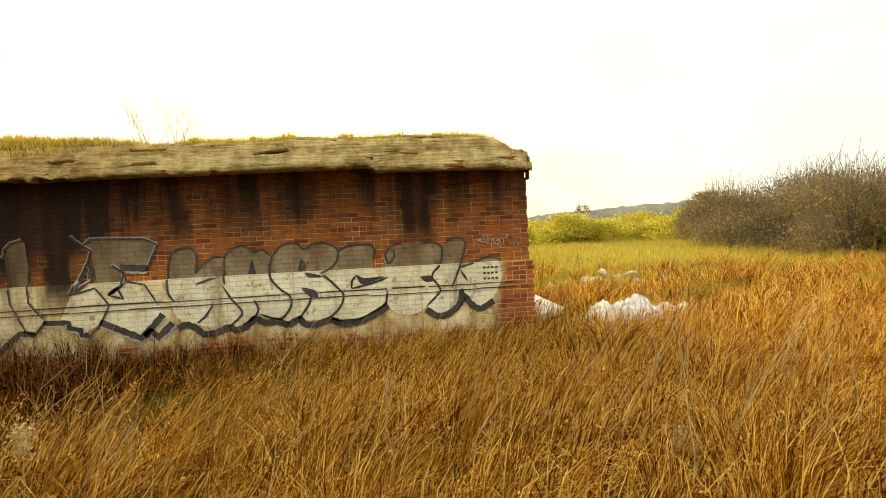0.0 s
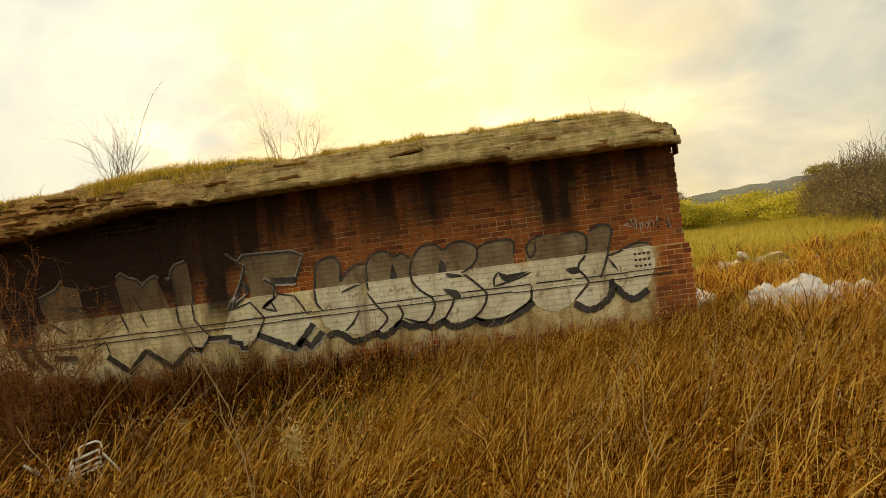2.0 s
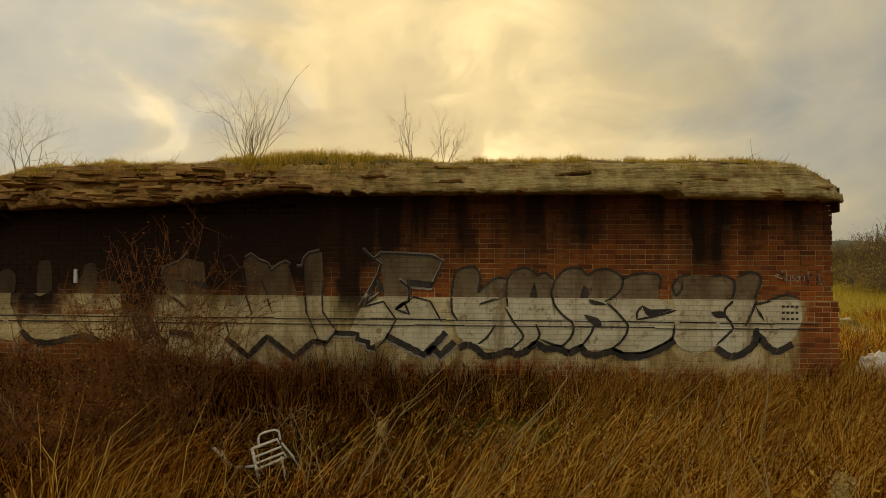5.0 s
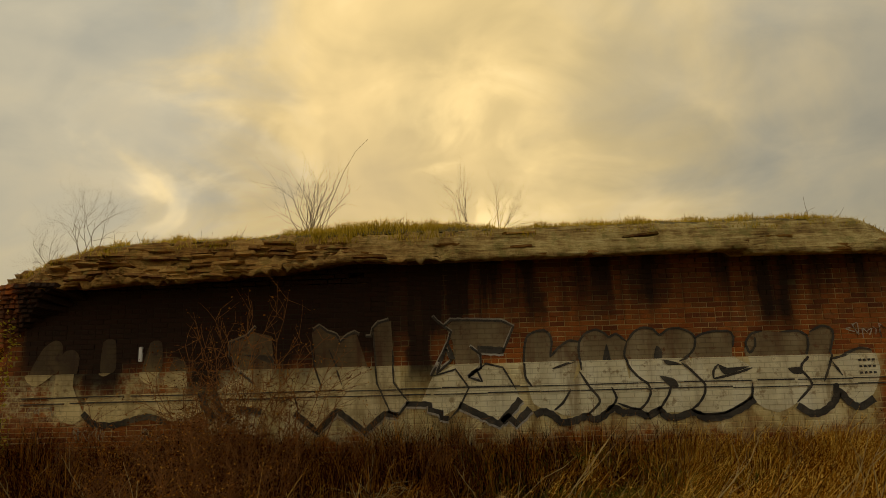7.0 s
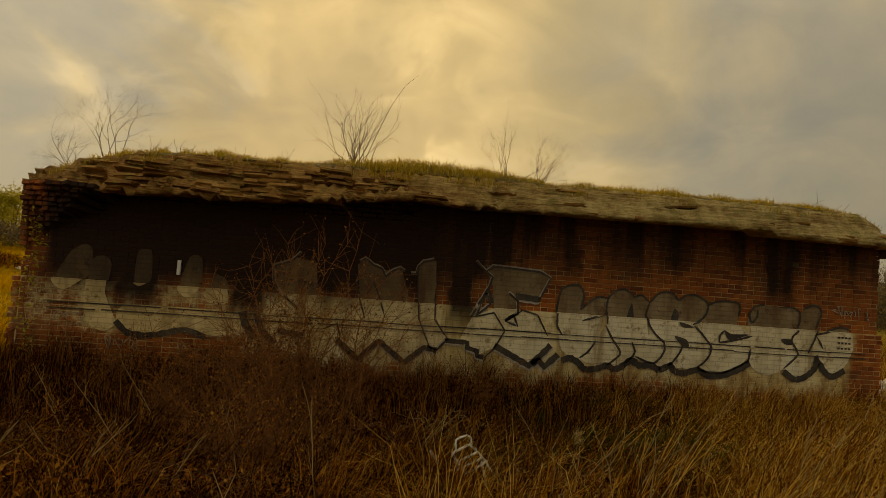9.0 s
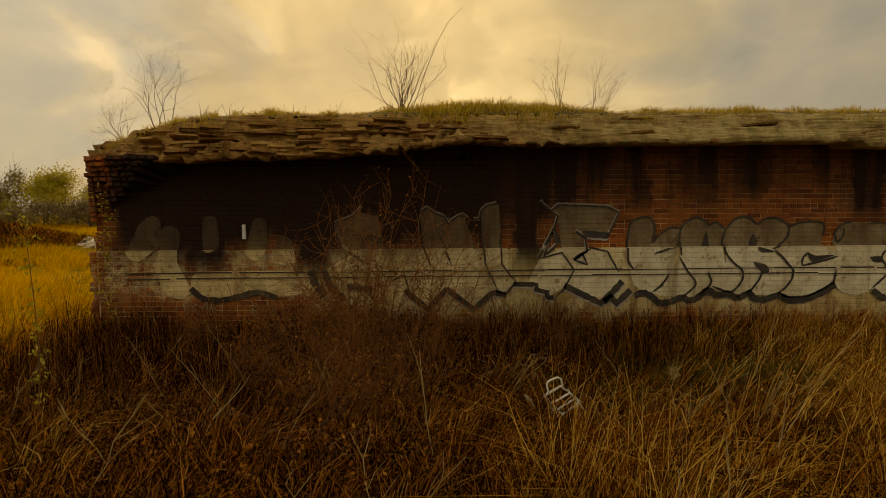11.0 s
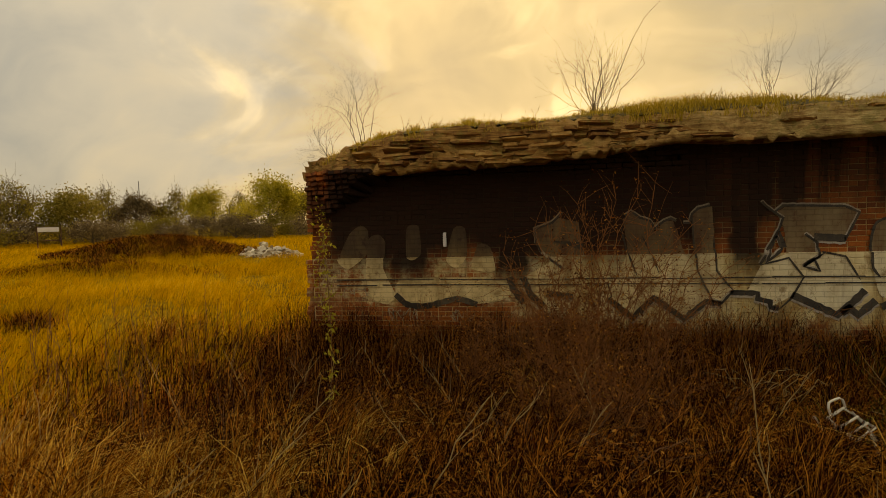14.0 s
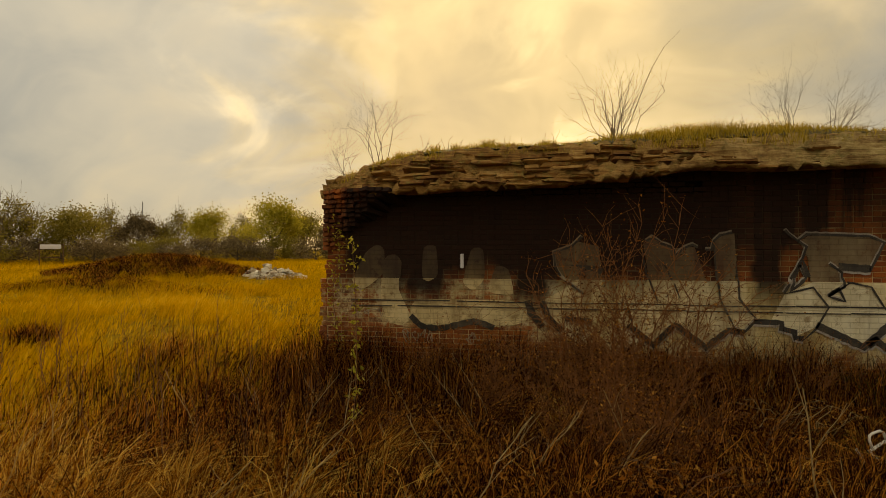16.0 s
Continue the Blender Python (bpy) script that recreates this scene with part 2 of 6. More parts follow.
HALO = make_paint("pale_outline_paint", (0.34, 0.30, 0.27), (0.46, 0.42, 0.38), (0.56, 0.52, 0.48), (0.2, 0.13, 0.08), 0.5)


def make_rough(name, stops, scale=3.0, bumpscale=30, depth=0.02, rough=0.92, islands=0.0, lichen=None):
    m, add = material(name)
    pos = place_of(add)
    n = calc(add, "ADD", calc(add, "MULTIPLY", noise_of(add, pos, scale, 7, 0.65), 0.7), calc(add, "MULTIPLY", noise_of(add, pos, scale * 7, 5, 0.6), 0.3))
    if islands:
        pick = calc(add, "FRACT", calc(add, "ADD", add("ShaderNodeObjectInfo").outputs["Random"], add("ShaderNodeNewGeometry").outputs["Random Per Island"]))
        n = calc(add, "ADD", n, calc(add, "MULTIPLY", calc(add, "SUBTRACT", pick, 0.5), islands))
    body = ramp(add, n, stops)
    if lichen:
        body = mixc(add, calc(add, "MULTIPLY", step(add, noise_of(add, pos, 5.5, 7, 0.7), 0.52, 0.62), 0.8), body, lichen)
    return finish(m, add, body, rough, noise_of(add, pos, bumpscale, 6, 0.7), depth)


CONCRETE, add = material("weathered_concrete")
pos = place_of(add)
strata = noise_of(add, stretched(add, pos, (1.6, 5.0, 30.0)), 1.0, 7, 0.68)
n = calc(add, "ADD", calc(add, "MULTIPLY", noise_of(add, pos, 3.2, 7, 0.7), 0.5), calc(add, "MULTIPLY", strata, 0.5))
body = ramp(add, n, [(0.36, (0.08, 0.036, 0.010)), (0.45, (0.30, 0.185, 0.065)), (0.53, (0.52, 0.38, 0.16)), (0.68, (0.74, 0.62, 0.34))])
body = mixc(add, calc(add, "MULTIPLY", step(add, noise_of(add, pos, 5.5, 7, 0.7), 0.50, 0.62), 0.7), body, (0.26, 0.22, 0.07))
end = calc(add, "SUBTRACT", 1.0, step(add, add("ShaderNodeSeparateXYZ", ins={0: pos}).outputs[0], -9.0, -2.5))
body = mixc(add, calc(add, "MULTIPLY", end, 0.8), body, (0.80, 0.52, 0.28), "MULTIPLY")
finish(CONCRETE, add, body, 0.92, calc(add, "ADD", strata, calc(add, "MULTIPLY", noise_of(add, pos, 26, 6, 0.7), 0.5)), 0.10)
STONE = make_rough("coping_stone", [(0.25, (0.085, 0.029, 0.007)), (0.45, (0.25, 0.112, 0.028)), (0.62, (0.40, 0.215, 0.066)), (0.85, (0.58, 0.38, 0.15))], 3.0, 34, 0.03, islands=0.3, lichen=(0.26, 0.19, 0.055))
SOIL = make_rough("soil_and_thatch", [(0.3, (0.055, 0.038, 0.018)), (0.5, (0.13, 0.095, 0.035)), (0.7, (0.21, 0.165, 0.06))], 1.1, 18, 0.06)
WHITE_SHEET = make_rough("dirty_white_sheet", [(0.3, (0.42, 0.40, 0.37)), (0.5, (0.70, 0.68, 0.65)), (0.7, (0.80, 0.79, 0.77))], 3.5, 14, 0.02, 0.6)
RUBBLE = make_rough("rubble", [(0.3, (0.20, 0.13, 0.07)), (0.5, (0.62, 0.52, 0.38)), (0.7, (0.86, 0.80, 0.68))], 1.5, 20, 0.03, islands=0.5)
STEEL_WHITE = make_rough("chipped_white_enamel", [(0.28, (0.30, 0.20, 0.12)), (0.42, (0.66, 0.62, 0.52)), (0.7, (0.78, 0.75, 0.66))], 9.0, 40, 0.002, 0.45)
RUST = make_rough("rusted_steel", [(0.3, (0.05, 0.03, 0.02)), (0.6, (0.15, 0.07, 0.035))], 12, 60, 0.004, 0.8)
GREY_STEEL = make_rough("galvanised_steel", [(0.3, (0.20, 0.21, 0.22)), (0.7, (0.34, 0.35, 0.36))], 6, 40, 0.002, 0.5)
BOARD_WHITE = make_rough("white_board", [(0.3, (0.68, 0.68, 0.68)), (0.7, (0.82, 0.82, 0.82))], 1.2, 10, 0.002, 0.5)
BARK = make_rough("bark", [(0.3, (0.055, 0.04, 0.028)), (0.7, (0.15, 0.115, 0.08))], 8, 30, 0.02)
TWIG = make_rough("bare_twig", [(0.3, (0.10, 0.068, 0.038)), (0.7, (0.24, 0.175, 0.10))], 8, 30, 0.004)
RED_CANE = make_rough("bramble_cane", [(0.3, (0.09, 0.036, 0.016)), (0.7, (0.30, 0.15, 0.065))], 8, 30, 0.004)
BUSH_CANE = make_rough("russet_bush_cane", [(0.3, (0.09, 0.028, 0.008)), (0.7, (0.40, 0.16, 0.045))], 8, 30, 0.004)
PALE_CANE = make_rough("dead_pale_stalk", [(0.3, (0.32, 0.20, 0.075)), (0.7, (0.58, 0.42, 0.19))], 8, 30, 0.004)


def make_leaf(name, stops, through_light=0.35, patch=0.5, scale=0.5):
    """Blades and leaves: each its own tone, with slow drifts across the field."""
    m, add = material(name)
    pick = add("ShaderNodeNewGeometry").outputs["Random Per Island"]
    drift = noise_of(add, place_of(add), scale, 4, 0.6)
    v = calc(add, "ADD", calc(add, "MULTIPLY", pick, 1.0 - patch), calc(add, "MULTIPLY", drift, patch))
    return finish(m, add, ramp(add, v, stops), 0.85, through_light=through_light, spec=0.04)


STRAW = make_leaf("dry_straw", [(0.22, (0.065, 0.014, 0.0015)), (0.42, (0.25, 0.076, 0.006)), (0.60, (0.54, 0.225, 0.020)), (0.80, (0.92, 0.60, 0.15))], 0.4, 0.18, 0.8)
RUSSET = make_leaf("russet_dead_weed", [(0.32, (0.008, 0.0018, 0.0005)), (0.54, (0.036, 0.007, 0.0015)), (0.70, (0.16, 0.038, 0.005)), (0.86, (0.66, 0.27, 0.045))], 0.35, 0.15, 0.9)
FIELD = make_leaf("field_grass", [(0.25, (0.22, 0.13, 0.006)), (0.42, (0.46, 0.27, 0.011)), (0.58, (0.66, 0.36, 0.016)), (0.8, (0.80, 0.52, 0.07))], 0.4, 0.6, 0.12)
OLIVE = make_leaf("olive_field_grass", [(0.25, (0.20, 0.17, 0.02)), (0.42, (0.38, 0.30, 0.045)), (0.58, (0.50, 0.385, 0.07)), (0.8, (0.62, 0.49, 0.16))], 0.4, 0.6, 0.12)
GREEN = make_leaf("green_grass", [(0.15, (0.025, 0.036, 0.004)), (0.5, (0.09, 0.11, 0.013)), (0.9, (0.32, 0.29, 0.06))])
ROOF_GRASS = make_leaf("roof_grass", [(0.2, (0.20, 0.13, 0.014)), (0.5, (0.48, 0.34, 0.040)), (0.8, (0.72, 0.50, 0.12))], 0.5)
LEAF_GREEN = make_leaf("spring_leaf", [(0.15, (0.15, 0.12, 0.022)), (0.5, (0.28, 0.225, 0.04)), (0.9, (0.42, 0.33, 0.08))], 0.4, 0.3)
LEAF_BRIGHT = make_leaf("bright_spring_leaf", [(0.15, (0.28, 0.24, 0.03)), (0.5, (0.48, 0.41, 0.05)), (0.9, (0.66, 0.55, 0.12))], 0.5, 0.3)
LEAF_BROWN = make_leaf("brown_bud", [(0.15, (0.10, 0.068, 0.034)), (0.5, (0.20, 0.145, 0.07)), (0.9, (0.36, 0.28, 0.16))], 0.3, 0.3)
WILLOW_BUD = make_leaf("grey_green_bud", [(0.15, (0.15, 0.095, 0.035)), (0.5, (0.28, 0.20, 0.075)), (0.9, (0.44, 0.35, 0.16))], 0.4, 0.3)
DEAD_LEAF = make_leaf("dead_leaf", [(0.2, (0.03, 0.007, 0.001)), (0.45, (0.13, 0.034, 0.005)), (0.66, (0.36, 0.12, 0.018)), (0.9, (0.66, 0.33, 0.07))], 0.3, 0.3, 1.1)
FLUFF = make_leaf("pale_seed_fluff", [(0.15, (0.34, 0.22, 0.08)), (0.6, (0.56, 0.42, 0.18)), (0.95, (0.76, 0.62, 0.34))], 0.5, 0.2)

GROUND, add = material("field_ground")
pos = place_of(add)
n = calc(add, "ADD", calc(add, "MULTIPLY", noise_of(add, pos, 0.09, 6, 0.6), 0.6), calc(add, "MULTIPLY", noise_of(add, pos, 3.0, 6, 0.7), 0.4))
body = ramp(add, n, [(0.30, (0.07, 0.04, 0.012)), (0.45, (0.20, 0.13, 0.025)), (0.56, (0.40, 0.255, 0.028)), (0.70, (0.33, 0.24, 0.03))])
litter = ramp(add, noise_of(add, pos, 30, 6, 0.7), [(0.3, (0.4, 0.4, 0.4)), (0.7, (1.3, 1.25, 1.1))])
# before the wall, shade between the weeds is painted as near-black soil
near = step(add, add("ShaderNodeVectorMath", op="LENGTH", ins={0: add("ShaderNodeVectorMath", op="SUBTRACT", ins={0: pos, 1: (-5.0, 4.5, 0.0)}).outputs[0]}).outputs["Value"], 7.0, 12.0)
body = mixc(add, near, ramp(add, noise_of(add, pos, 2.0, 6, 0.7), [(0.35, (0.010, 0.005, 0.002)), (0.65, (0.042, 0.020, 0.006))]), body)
side = step(add, add("ShaderNodeSeparateXYZ", ins={0: pos}).outputs[0], 1.0, 6.0)
body = mixc(add, calc(add, "MULTIPLY", side, 0.8), body, (0.20, 0.17, 0.035))
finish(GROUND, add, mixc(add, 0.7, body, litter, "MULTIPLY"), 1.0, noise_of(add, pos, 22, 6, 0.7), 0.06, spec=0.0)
HILL = make_rough("far_wooded_hill", [(0.3, (0.05, 0.055, 0.05)), (0.5, (0.10, 0.105, 0.085)), (0.7, (0.17, 0.17, 0.11))], 0.03, 0.3, 1.0)

# ---- mesh helpers ----


def mesh_object(name, data, mat, parent=None, label="", kind=""):
    data.materials.append(mat)
    ob = new(name, data)
    ob.parent = parent
    return tagged(ob, label, kind=kind)


def part(name, bm, mat, parent=None, label="", kind=""):
    data = bpy.data.meshes.new(name)
    bm.to_mesh(data)
    bm.free()
    return mesh_object(name, data, mat, parent, label, kind)


def fast_mesh(name, verts, quads=None, tris=None):
    """A mesh from arrays: verts (n, 3), quads (m, 4), tris (k, 3)."""
    data = bpy.data.meshes.new(name)
    quads = np.zeros((0, 4), int) if quads is None else quads
    tris = np.zeros((0, 3), int) if tris is None else tris
    data.vertices.add(len(verts))
    data.vertices.foreach_set("co", np.asarray(verts, np.float32).ravel())
    loops = np.concatenate([quads.ravel(), tris.ravel()]).astype(np.int32)
    data.loops.add(len(loops))
    data.loops.foreach_set("vertex_index", loops)
    data.polygons.add(len(quads) + len(tris))
    starts = np.concatenate([np.arange(len(quads)) * 4, len(quads) * 4 + np.arange(len(tris)) * 3])
    data.polygons.foreach_set("loop_start", starts.astype(np.int32))
    data.update(calc_edges=True)
    data.validate()
    return data


def thing(name, label, category, group="", place=(0, 0, 0), turn=0.0):
    e = new(name)
    e.empty_display_size = 0.2
    e.matrix_world = pose(*place, 0, 0, turn)
    return tagged(e, label, category, group)


def box(bm, centre, size, turn=None, bevel=0.0):
    r = bmesh.ops.create_cube(bm, size=1.0)
    m = Matrix.Translation(centre) @ (turn if turn is not None else Matrix.Identity(4)) @ Matrix.Diagonal((*size, 1))
    bmesh.ops.transform(bm, matrix=m, verts=r["verts"])
    if bevel:
        edges = list({e for v in r["verts"] for e in v.link_edges})
        bmesh.ops.bevel(bm, geom=edges, offset=bevel, segments=2, affect="EDGES")


def tubes(segments, sides=4):
    """Tapered tubes: rows of start, end, start radius, end radius."""
    seg = np.asarray(segments, float).reshape(-1, 8)
    a, b, ra, rb = seg[:, 0:3], seg[:, 3:6], seg[:, 6], seg[:, 7]
    d = b - a
    d /= np.maximum(np.linalg.norm(d, axis=1, keepdims=True), 1e-6)
    ref = np.where(np.abs(d[:, 2:3]) > 0.9, [[1.0, 0, 0]], [[0, 0, 1.0]])
    u = np.cross(d, ref)
    u /= np.linalg.norm(u, axis=1, keepdims=True)
    w = np.cross(d, u)
    ang = np.arange(sides) / sides * 2 * np.pi
    ring = u[:, None] * np.cos(ang)[None, :, None] + w[:, None] * np.sin(ang)[None, :, None]
    v = np.concatenate([a[:, None] + ring * ra[:, None, None], b[:, None] + ring * rb[:, None, None]], 1)
    n = np.arange(len(seg))[:, None] * sides * 2
    i = np.arange(sides)[None]
    j = (np.arange(sides)[None] + 1) % sides
    quads = np.stack([n + i, n + j, n + j + sides, n + i + sides], 2).reshape(-1, 4)
    return v.reshape(-1, 3), quads


def tube_mesh(name, segments, sides=4):
    return fast_mesh(name, *tubes(segments, sides))


def bent(points, r0, r1):
    """Segments along a polyline with a falling radius."""
    n = len(points) - 1
    return [(*points[i], *points[i + 1], r0 + (r1 - r0) * i / n, r0 + (r1 - r0) * (i + 1) / n) for i in range(n)]


def rod(name, pts, r0, r1, sides=4):
    """One unbroken tapering rod along a polyline."""
    p = np.asarray(pts, float)
    d = np.gradient(p, axis=0)
    d /= np.maximum(np.linalg.norm(d, axis=1, keepdims=True), 1e-6)
    u = np.cross(d, np.array([0.31, 0.87, 0.39]))
    u /= np.maximum(np.linalg.norm(u, axis=1, keepdims=True), 1e-6)
    w = np.cross(d, u)
    ang = np.arange(sides) / sides * 2 * np.pi
    rad = np.linspace(r0, r1, len(p))[:, None, None]
    v = (p[:, None] + (u[:, None] * np.cos(ang)[None, :, None] + w[:, None] * np.sin(ang)[None, :, None]) * rad).reshape(-1, 3)
    i, j = np.meshgrid(np.arange(len(p) - 1), np.arange(sides), indexing="ij")
    k = (j + 1) % sides
    return fast_mesh(name, v, np.stack([i * sides + j, i * sides + k, (i + 1) * sides + k, (i + 1) * sides + j], 2).reshape(-1, 4))


def branching(rnd, start, way, length, radius, depth, spread=0.5, lift=0.15, kids=3, out=None):
    """A twiggy branch that forks."""
    out = [] if out is None else out
    p, d = np.array(start, float), np.array(way, float)
    steps = 4
    for i in range(steps):
        d = d + rnd.normal(0, 0.24, 3) + np.array([0, 0, lift * 0.3])
        d /= np.linalg.norm(d)
        q = p + d * length / steps
        k0, k1 = 1 - 0.7 * i / steps, 1 - 0.7 * (i + 1) / steps
        out.append((*p, *q, radius * k0, radius * k1))
        p = q
        if depth and i >= 1:
            for _ in range(kids if i == steps - 1 else max(1, kids - 2)):
                side = d + rnd.normal(0, spread, 3) + np.array([0, 0, lift])
                branching(rnd, p, side / np.linalg.norm(side), length * rnd.uniform(0.45, 0.7), radius * k1 * 0.7, depth - 1, spread, lift, kids, out)
    return out


def blades(name, base, height, width, lean, facing, sway=None):
    """Grass blades, each a bent tapered strip."""
    n = len(base)
    side = np.stack([np.cos(facing), np.sin(facing), np.zeros(n)], 1) * (width / 2)[:, None]
    tilt = np.stack([np.cos(facing + sway), np.sin(facing + sway), np.zeros(n)], 1)
    up = np.array([[0, 0, 1.0]])
    mid = base + up * (height * 0.55)[:, None] + tilt * (height * lean * 0.30)[:, None]
    tip = base + up * (height * (1 - 0.35 * np.minimum(lean, 1.5)))[:, None] + tilt * (height * lean)[:, None]
    v = np.stack([base - side, base + side, mid - side * 0.75, mid + side * 0.75, tip], 1).reshape(-1, 3)
    k = np.arange(n)[:, None] * 5
    return fast_mesh(name, v, k + np.array([[0, 1, 3, 2]]), k + np.array([[2, 3, 4]]))


def leaf_cards(centres, size, rnd):
    """Small leaf-shaped quads at random tilts."""
    n = len(centres)
    a = rnd.normal(0, 1, (n, 3))
    a /= np.linalg.norm(a, axis=1, keepdims=True)
    b = np.cross(a, rnd.normal(0, 1, (n, 3)))
    b /= np.linalg.norm(b, axis=1, keepdims=True)
    s = (size * rnd.uniform(0.6, 1.3, n))[:, None]
    v = np.stack([centres - a * s, centres - b * s * 0.45, centres + a * s, centres + b * s * 0.45], 1).reshape(-1, 3)
    return v, np.arange(n)[:, None] * 4 + np.array([[0, 1, 2, 3]])


def wave(x, y, s, seed=0.0):
    """Smooth cheap noise over the plan, about -1 to 1."""
    return (np.sin(x * s * 1.3 + seed + 1.7 * np.sin(y * s * 0.9 + seed)) + np.sin(y * s * 1.7 - 2.1 * seed + 1.3 * np.sin(x * s * 0.7)) + np.sin((x + y) * s * 2.3 + seed * 3)) / 3


def ground_z(x, y):
    x, y = np.asarray(x, float), np.asarray(y, float)
    z = 0.10 + 0.06 * wave(x, y, 0.55, 1.0) + 0.025 * wave(x, y, 2.1, 4.0)
    fade = np.clip((60 - np.hypot(x + 5, y)) / 40, 0, 1)
    z = 0.1 + (z - 0.1) * fade
    mound = 1.25 * np.exp(-(((x + 30.5) / 5.2) ** 2 + ((y - 27) / 3.0) ** 2)) + 0.45 * np.exp(-(((x + 26.5) / 3.2) ** 2 + ((y - 18.5) / 1.2) ** 2))
    hollow = np.clip((-1.5 - x) / 3.0, 0, 1) * np.clip((x + 13.5) / 3.0, 0, 1)
    dip = -(0.10 + 0.30 * hollow) * np.exp(-(np.clip(np.abs(y - 6.0) - 0.7, 0, 9) / 1.0) ** 2) * np.clip((9 - np.abs(x + 5.5)) / 2, 0, 1)
    side_dip = -0.28 * np.exp(-(((x - 4.2) / 2.6) ** 2 + ((y - 9.7) / 1.9) ** 2))
    return z + mound + dip + side_dip


# ---- ground: one sheet to the horizon ----
rings = np.concatenate([np.linspace(0, 40, 90), np.geomspace(42, 3500, 40)])
spokes = 160
ang = np.linspace(0, 2 * np.pi, spokes, endpoint=False)
gx = (-5 + rings[:, None] * np.cos(ang)).ravel()
gy = (6 + rings[:, None] * np.sin(ang)).ravel()
r_i, s_i = np.meshgrid(np.arange(len(rings) - 1), np.arange(spokes), indexing="ij")
s_j = (s_i + 1) % spokes
quads = np.stack([r_i * spokes + s_i, (r_i + 1) * spokes + s_i, (r_i + 1) * spokes + s_j, r_i * spokes + s_j], 2).reshape(-1, 4)
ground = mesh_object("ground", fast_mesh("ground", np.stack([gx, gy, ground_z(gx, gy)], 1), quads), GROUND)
for f in ground.data.polygons:
    f.use_smooth = True
tagged(ground, "rough winter meadow with dry litter and soil", "ground", kind="structure")

# far ridge on the right-hand horizon
az = np.radians(np.linspace(-64, 4, 140))
ridge_h = np.interp(np.degrees(az), [-64, -45, -34, -28, -22, -16, -8, 4], [7, 12, 16, 15, 13, 11, 6, 2]) + rng.normal(0, 0.5, 140)
dist = 420.0
v = np.concatenate([np.stack([np.sin(-az) * (dist + off), np.cos(az) * (dist + off), ridge_h * lift + 1.5 if lift else ridge_h * 0 - 3.0], 1)
                    for lift, off in ((0, -70), (0.55, -30), (1.0, 0), (0.6, 40), (0, 90))])
i, j = np.meshgrid(np.arange(4), np.arange(139), indexing="ij")
q = np.stack([i * 140 + j, i * 140 + j + 1, (i + 1) * 140 + j + 1, (i + 1) * 140 + j], 2).reshape(-1, 4)
hill = mesh_object("backdrop_hill", fast_mesh("backdrop_hill", v, q), HILL)
tagged(hill, "low wooded ridge far across the fields", "hill", kind="structure")

# ---- the brick building ----
X0, X1 = -12.24, 1.50     # ends of the front wall
LOW_Y, HIGH_Y, LEDGE = 8.06, 8.12, 1.395
building = thing("brick_shelter", "derelict red brick shelter with overhanging turfed concrete roof", "building")


def roof_low(x):
    return np.interp(x, [-12.3, -11.2, -10.4, -8.7, -7.7, -7.25, -6.65, -5.9, -1.05, -0.95, 1.5], [2.62, 2.66, 2.66, 2.72, 2.78, 2.84, 2.92, 2.87, 2.91, 2.84, 2.82])


def roof_high(x):
    return np.interp(x, [-12.3, -11.8, -11.3, -10.4, -9.0, -7.0, -3.4, 0.72, 1.12, 1.56], [2.90, 3.06, 3.18, 3.28, 3.34, 3.34, 3.37, 3.36, 3.24, 3.00])


def roof_front(x):
    return np.interp(x, [-12.27, -12.0, -11.45, -10.6, 0.62, 1.1, 1.4, 1.52], [8.10, 7.98, 7.72, 7.5, 7.45, 7.58, 7.86, 8.0])


# core of the walls, behind the brick faces
for centre, size in ((((X0 + X1) / 2 + 0.045, LOW_Y + 0.008 + 0.19, LEDGE / 2 - 0.1), (X1 - X0 - 0.11, 0.38, LEDGE + 0.18)),
                     (((X0 + X1) / 2 + 0.045, HIGH_Y + 0.009 + 0.16, LEDGE + 0.61), (X1 - X0 - 0.21, 0.32, 1.26)), ((-2.56, HIGH_Y + 0.17, LEDGE + 1.41), (7.9, 0.3, 0.34))):
    bm = bmesh.new()
    box(bm, centre, size)
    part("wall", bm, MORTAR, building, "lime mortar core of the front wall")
for name, cx, sx in (("side_wall", X0 + 0.27, 0.36), ("side_wall", X1 - 0.2, 0.36)):
    bm = bmesh.new()
    box(bm, (cx, 10.75, 1.27), (sx, 4.6, 2.72))
    part(name, bm, BRICK, building)
bm = bmesh.new()
box(bm, ((X0 + X1) / 2, 13.2, 1.27), (X1 - X0, 0.36, 2.72))
part("back_wall", bm, BRICK, building)

# two open joints along the lower wall
for z in (1.052, 0.968):
    x = X0 + 0.5
    while x < X1 - 0.45:
        length = min(rng.uniform(0.5, 1.4), X1 - 0.3 - x)
        bm = bmesh.new()
        box(bm, (x + length / 2, LOW_Y - 0.012, z + rng.normal(0, 0.004)), (length - 0.01, 0.026, rng.uniform(0.010, 0.020)), pose(0, 0, 0, 0, rng.normal(0, 0.25), 0))
        part("open_joint", bm, BLACK, building)
        x += length + (rng.uniform(0, 0.12) if rng.uniform() < 0.3 else 0)

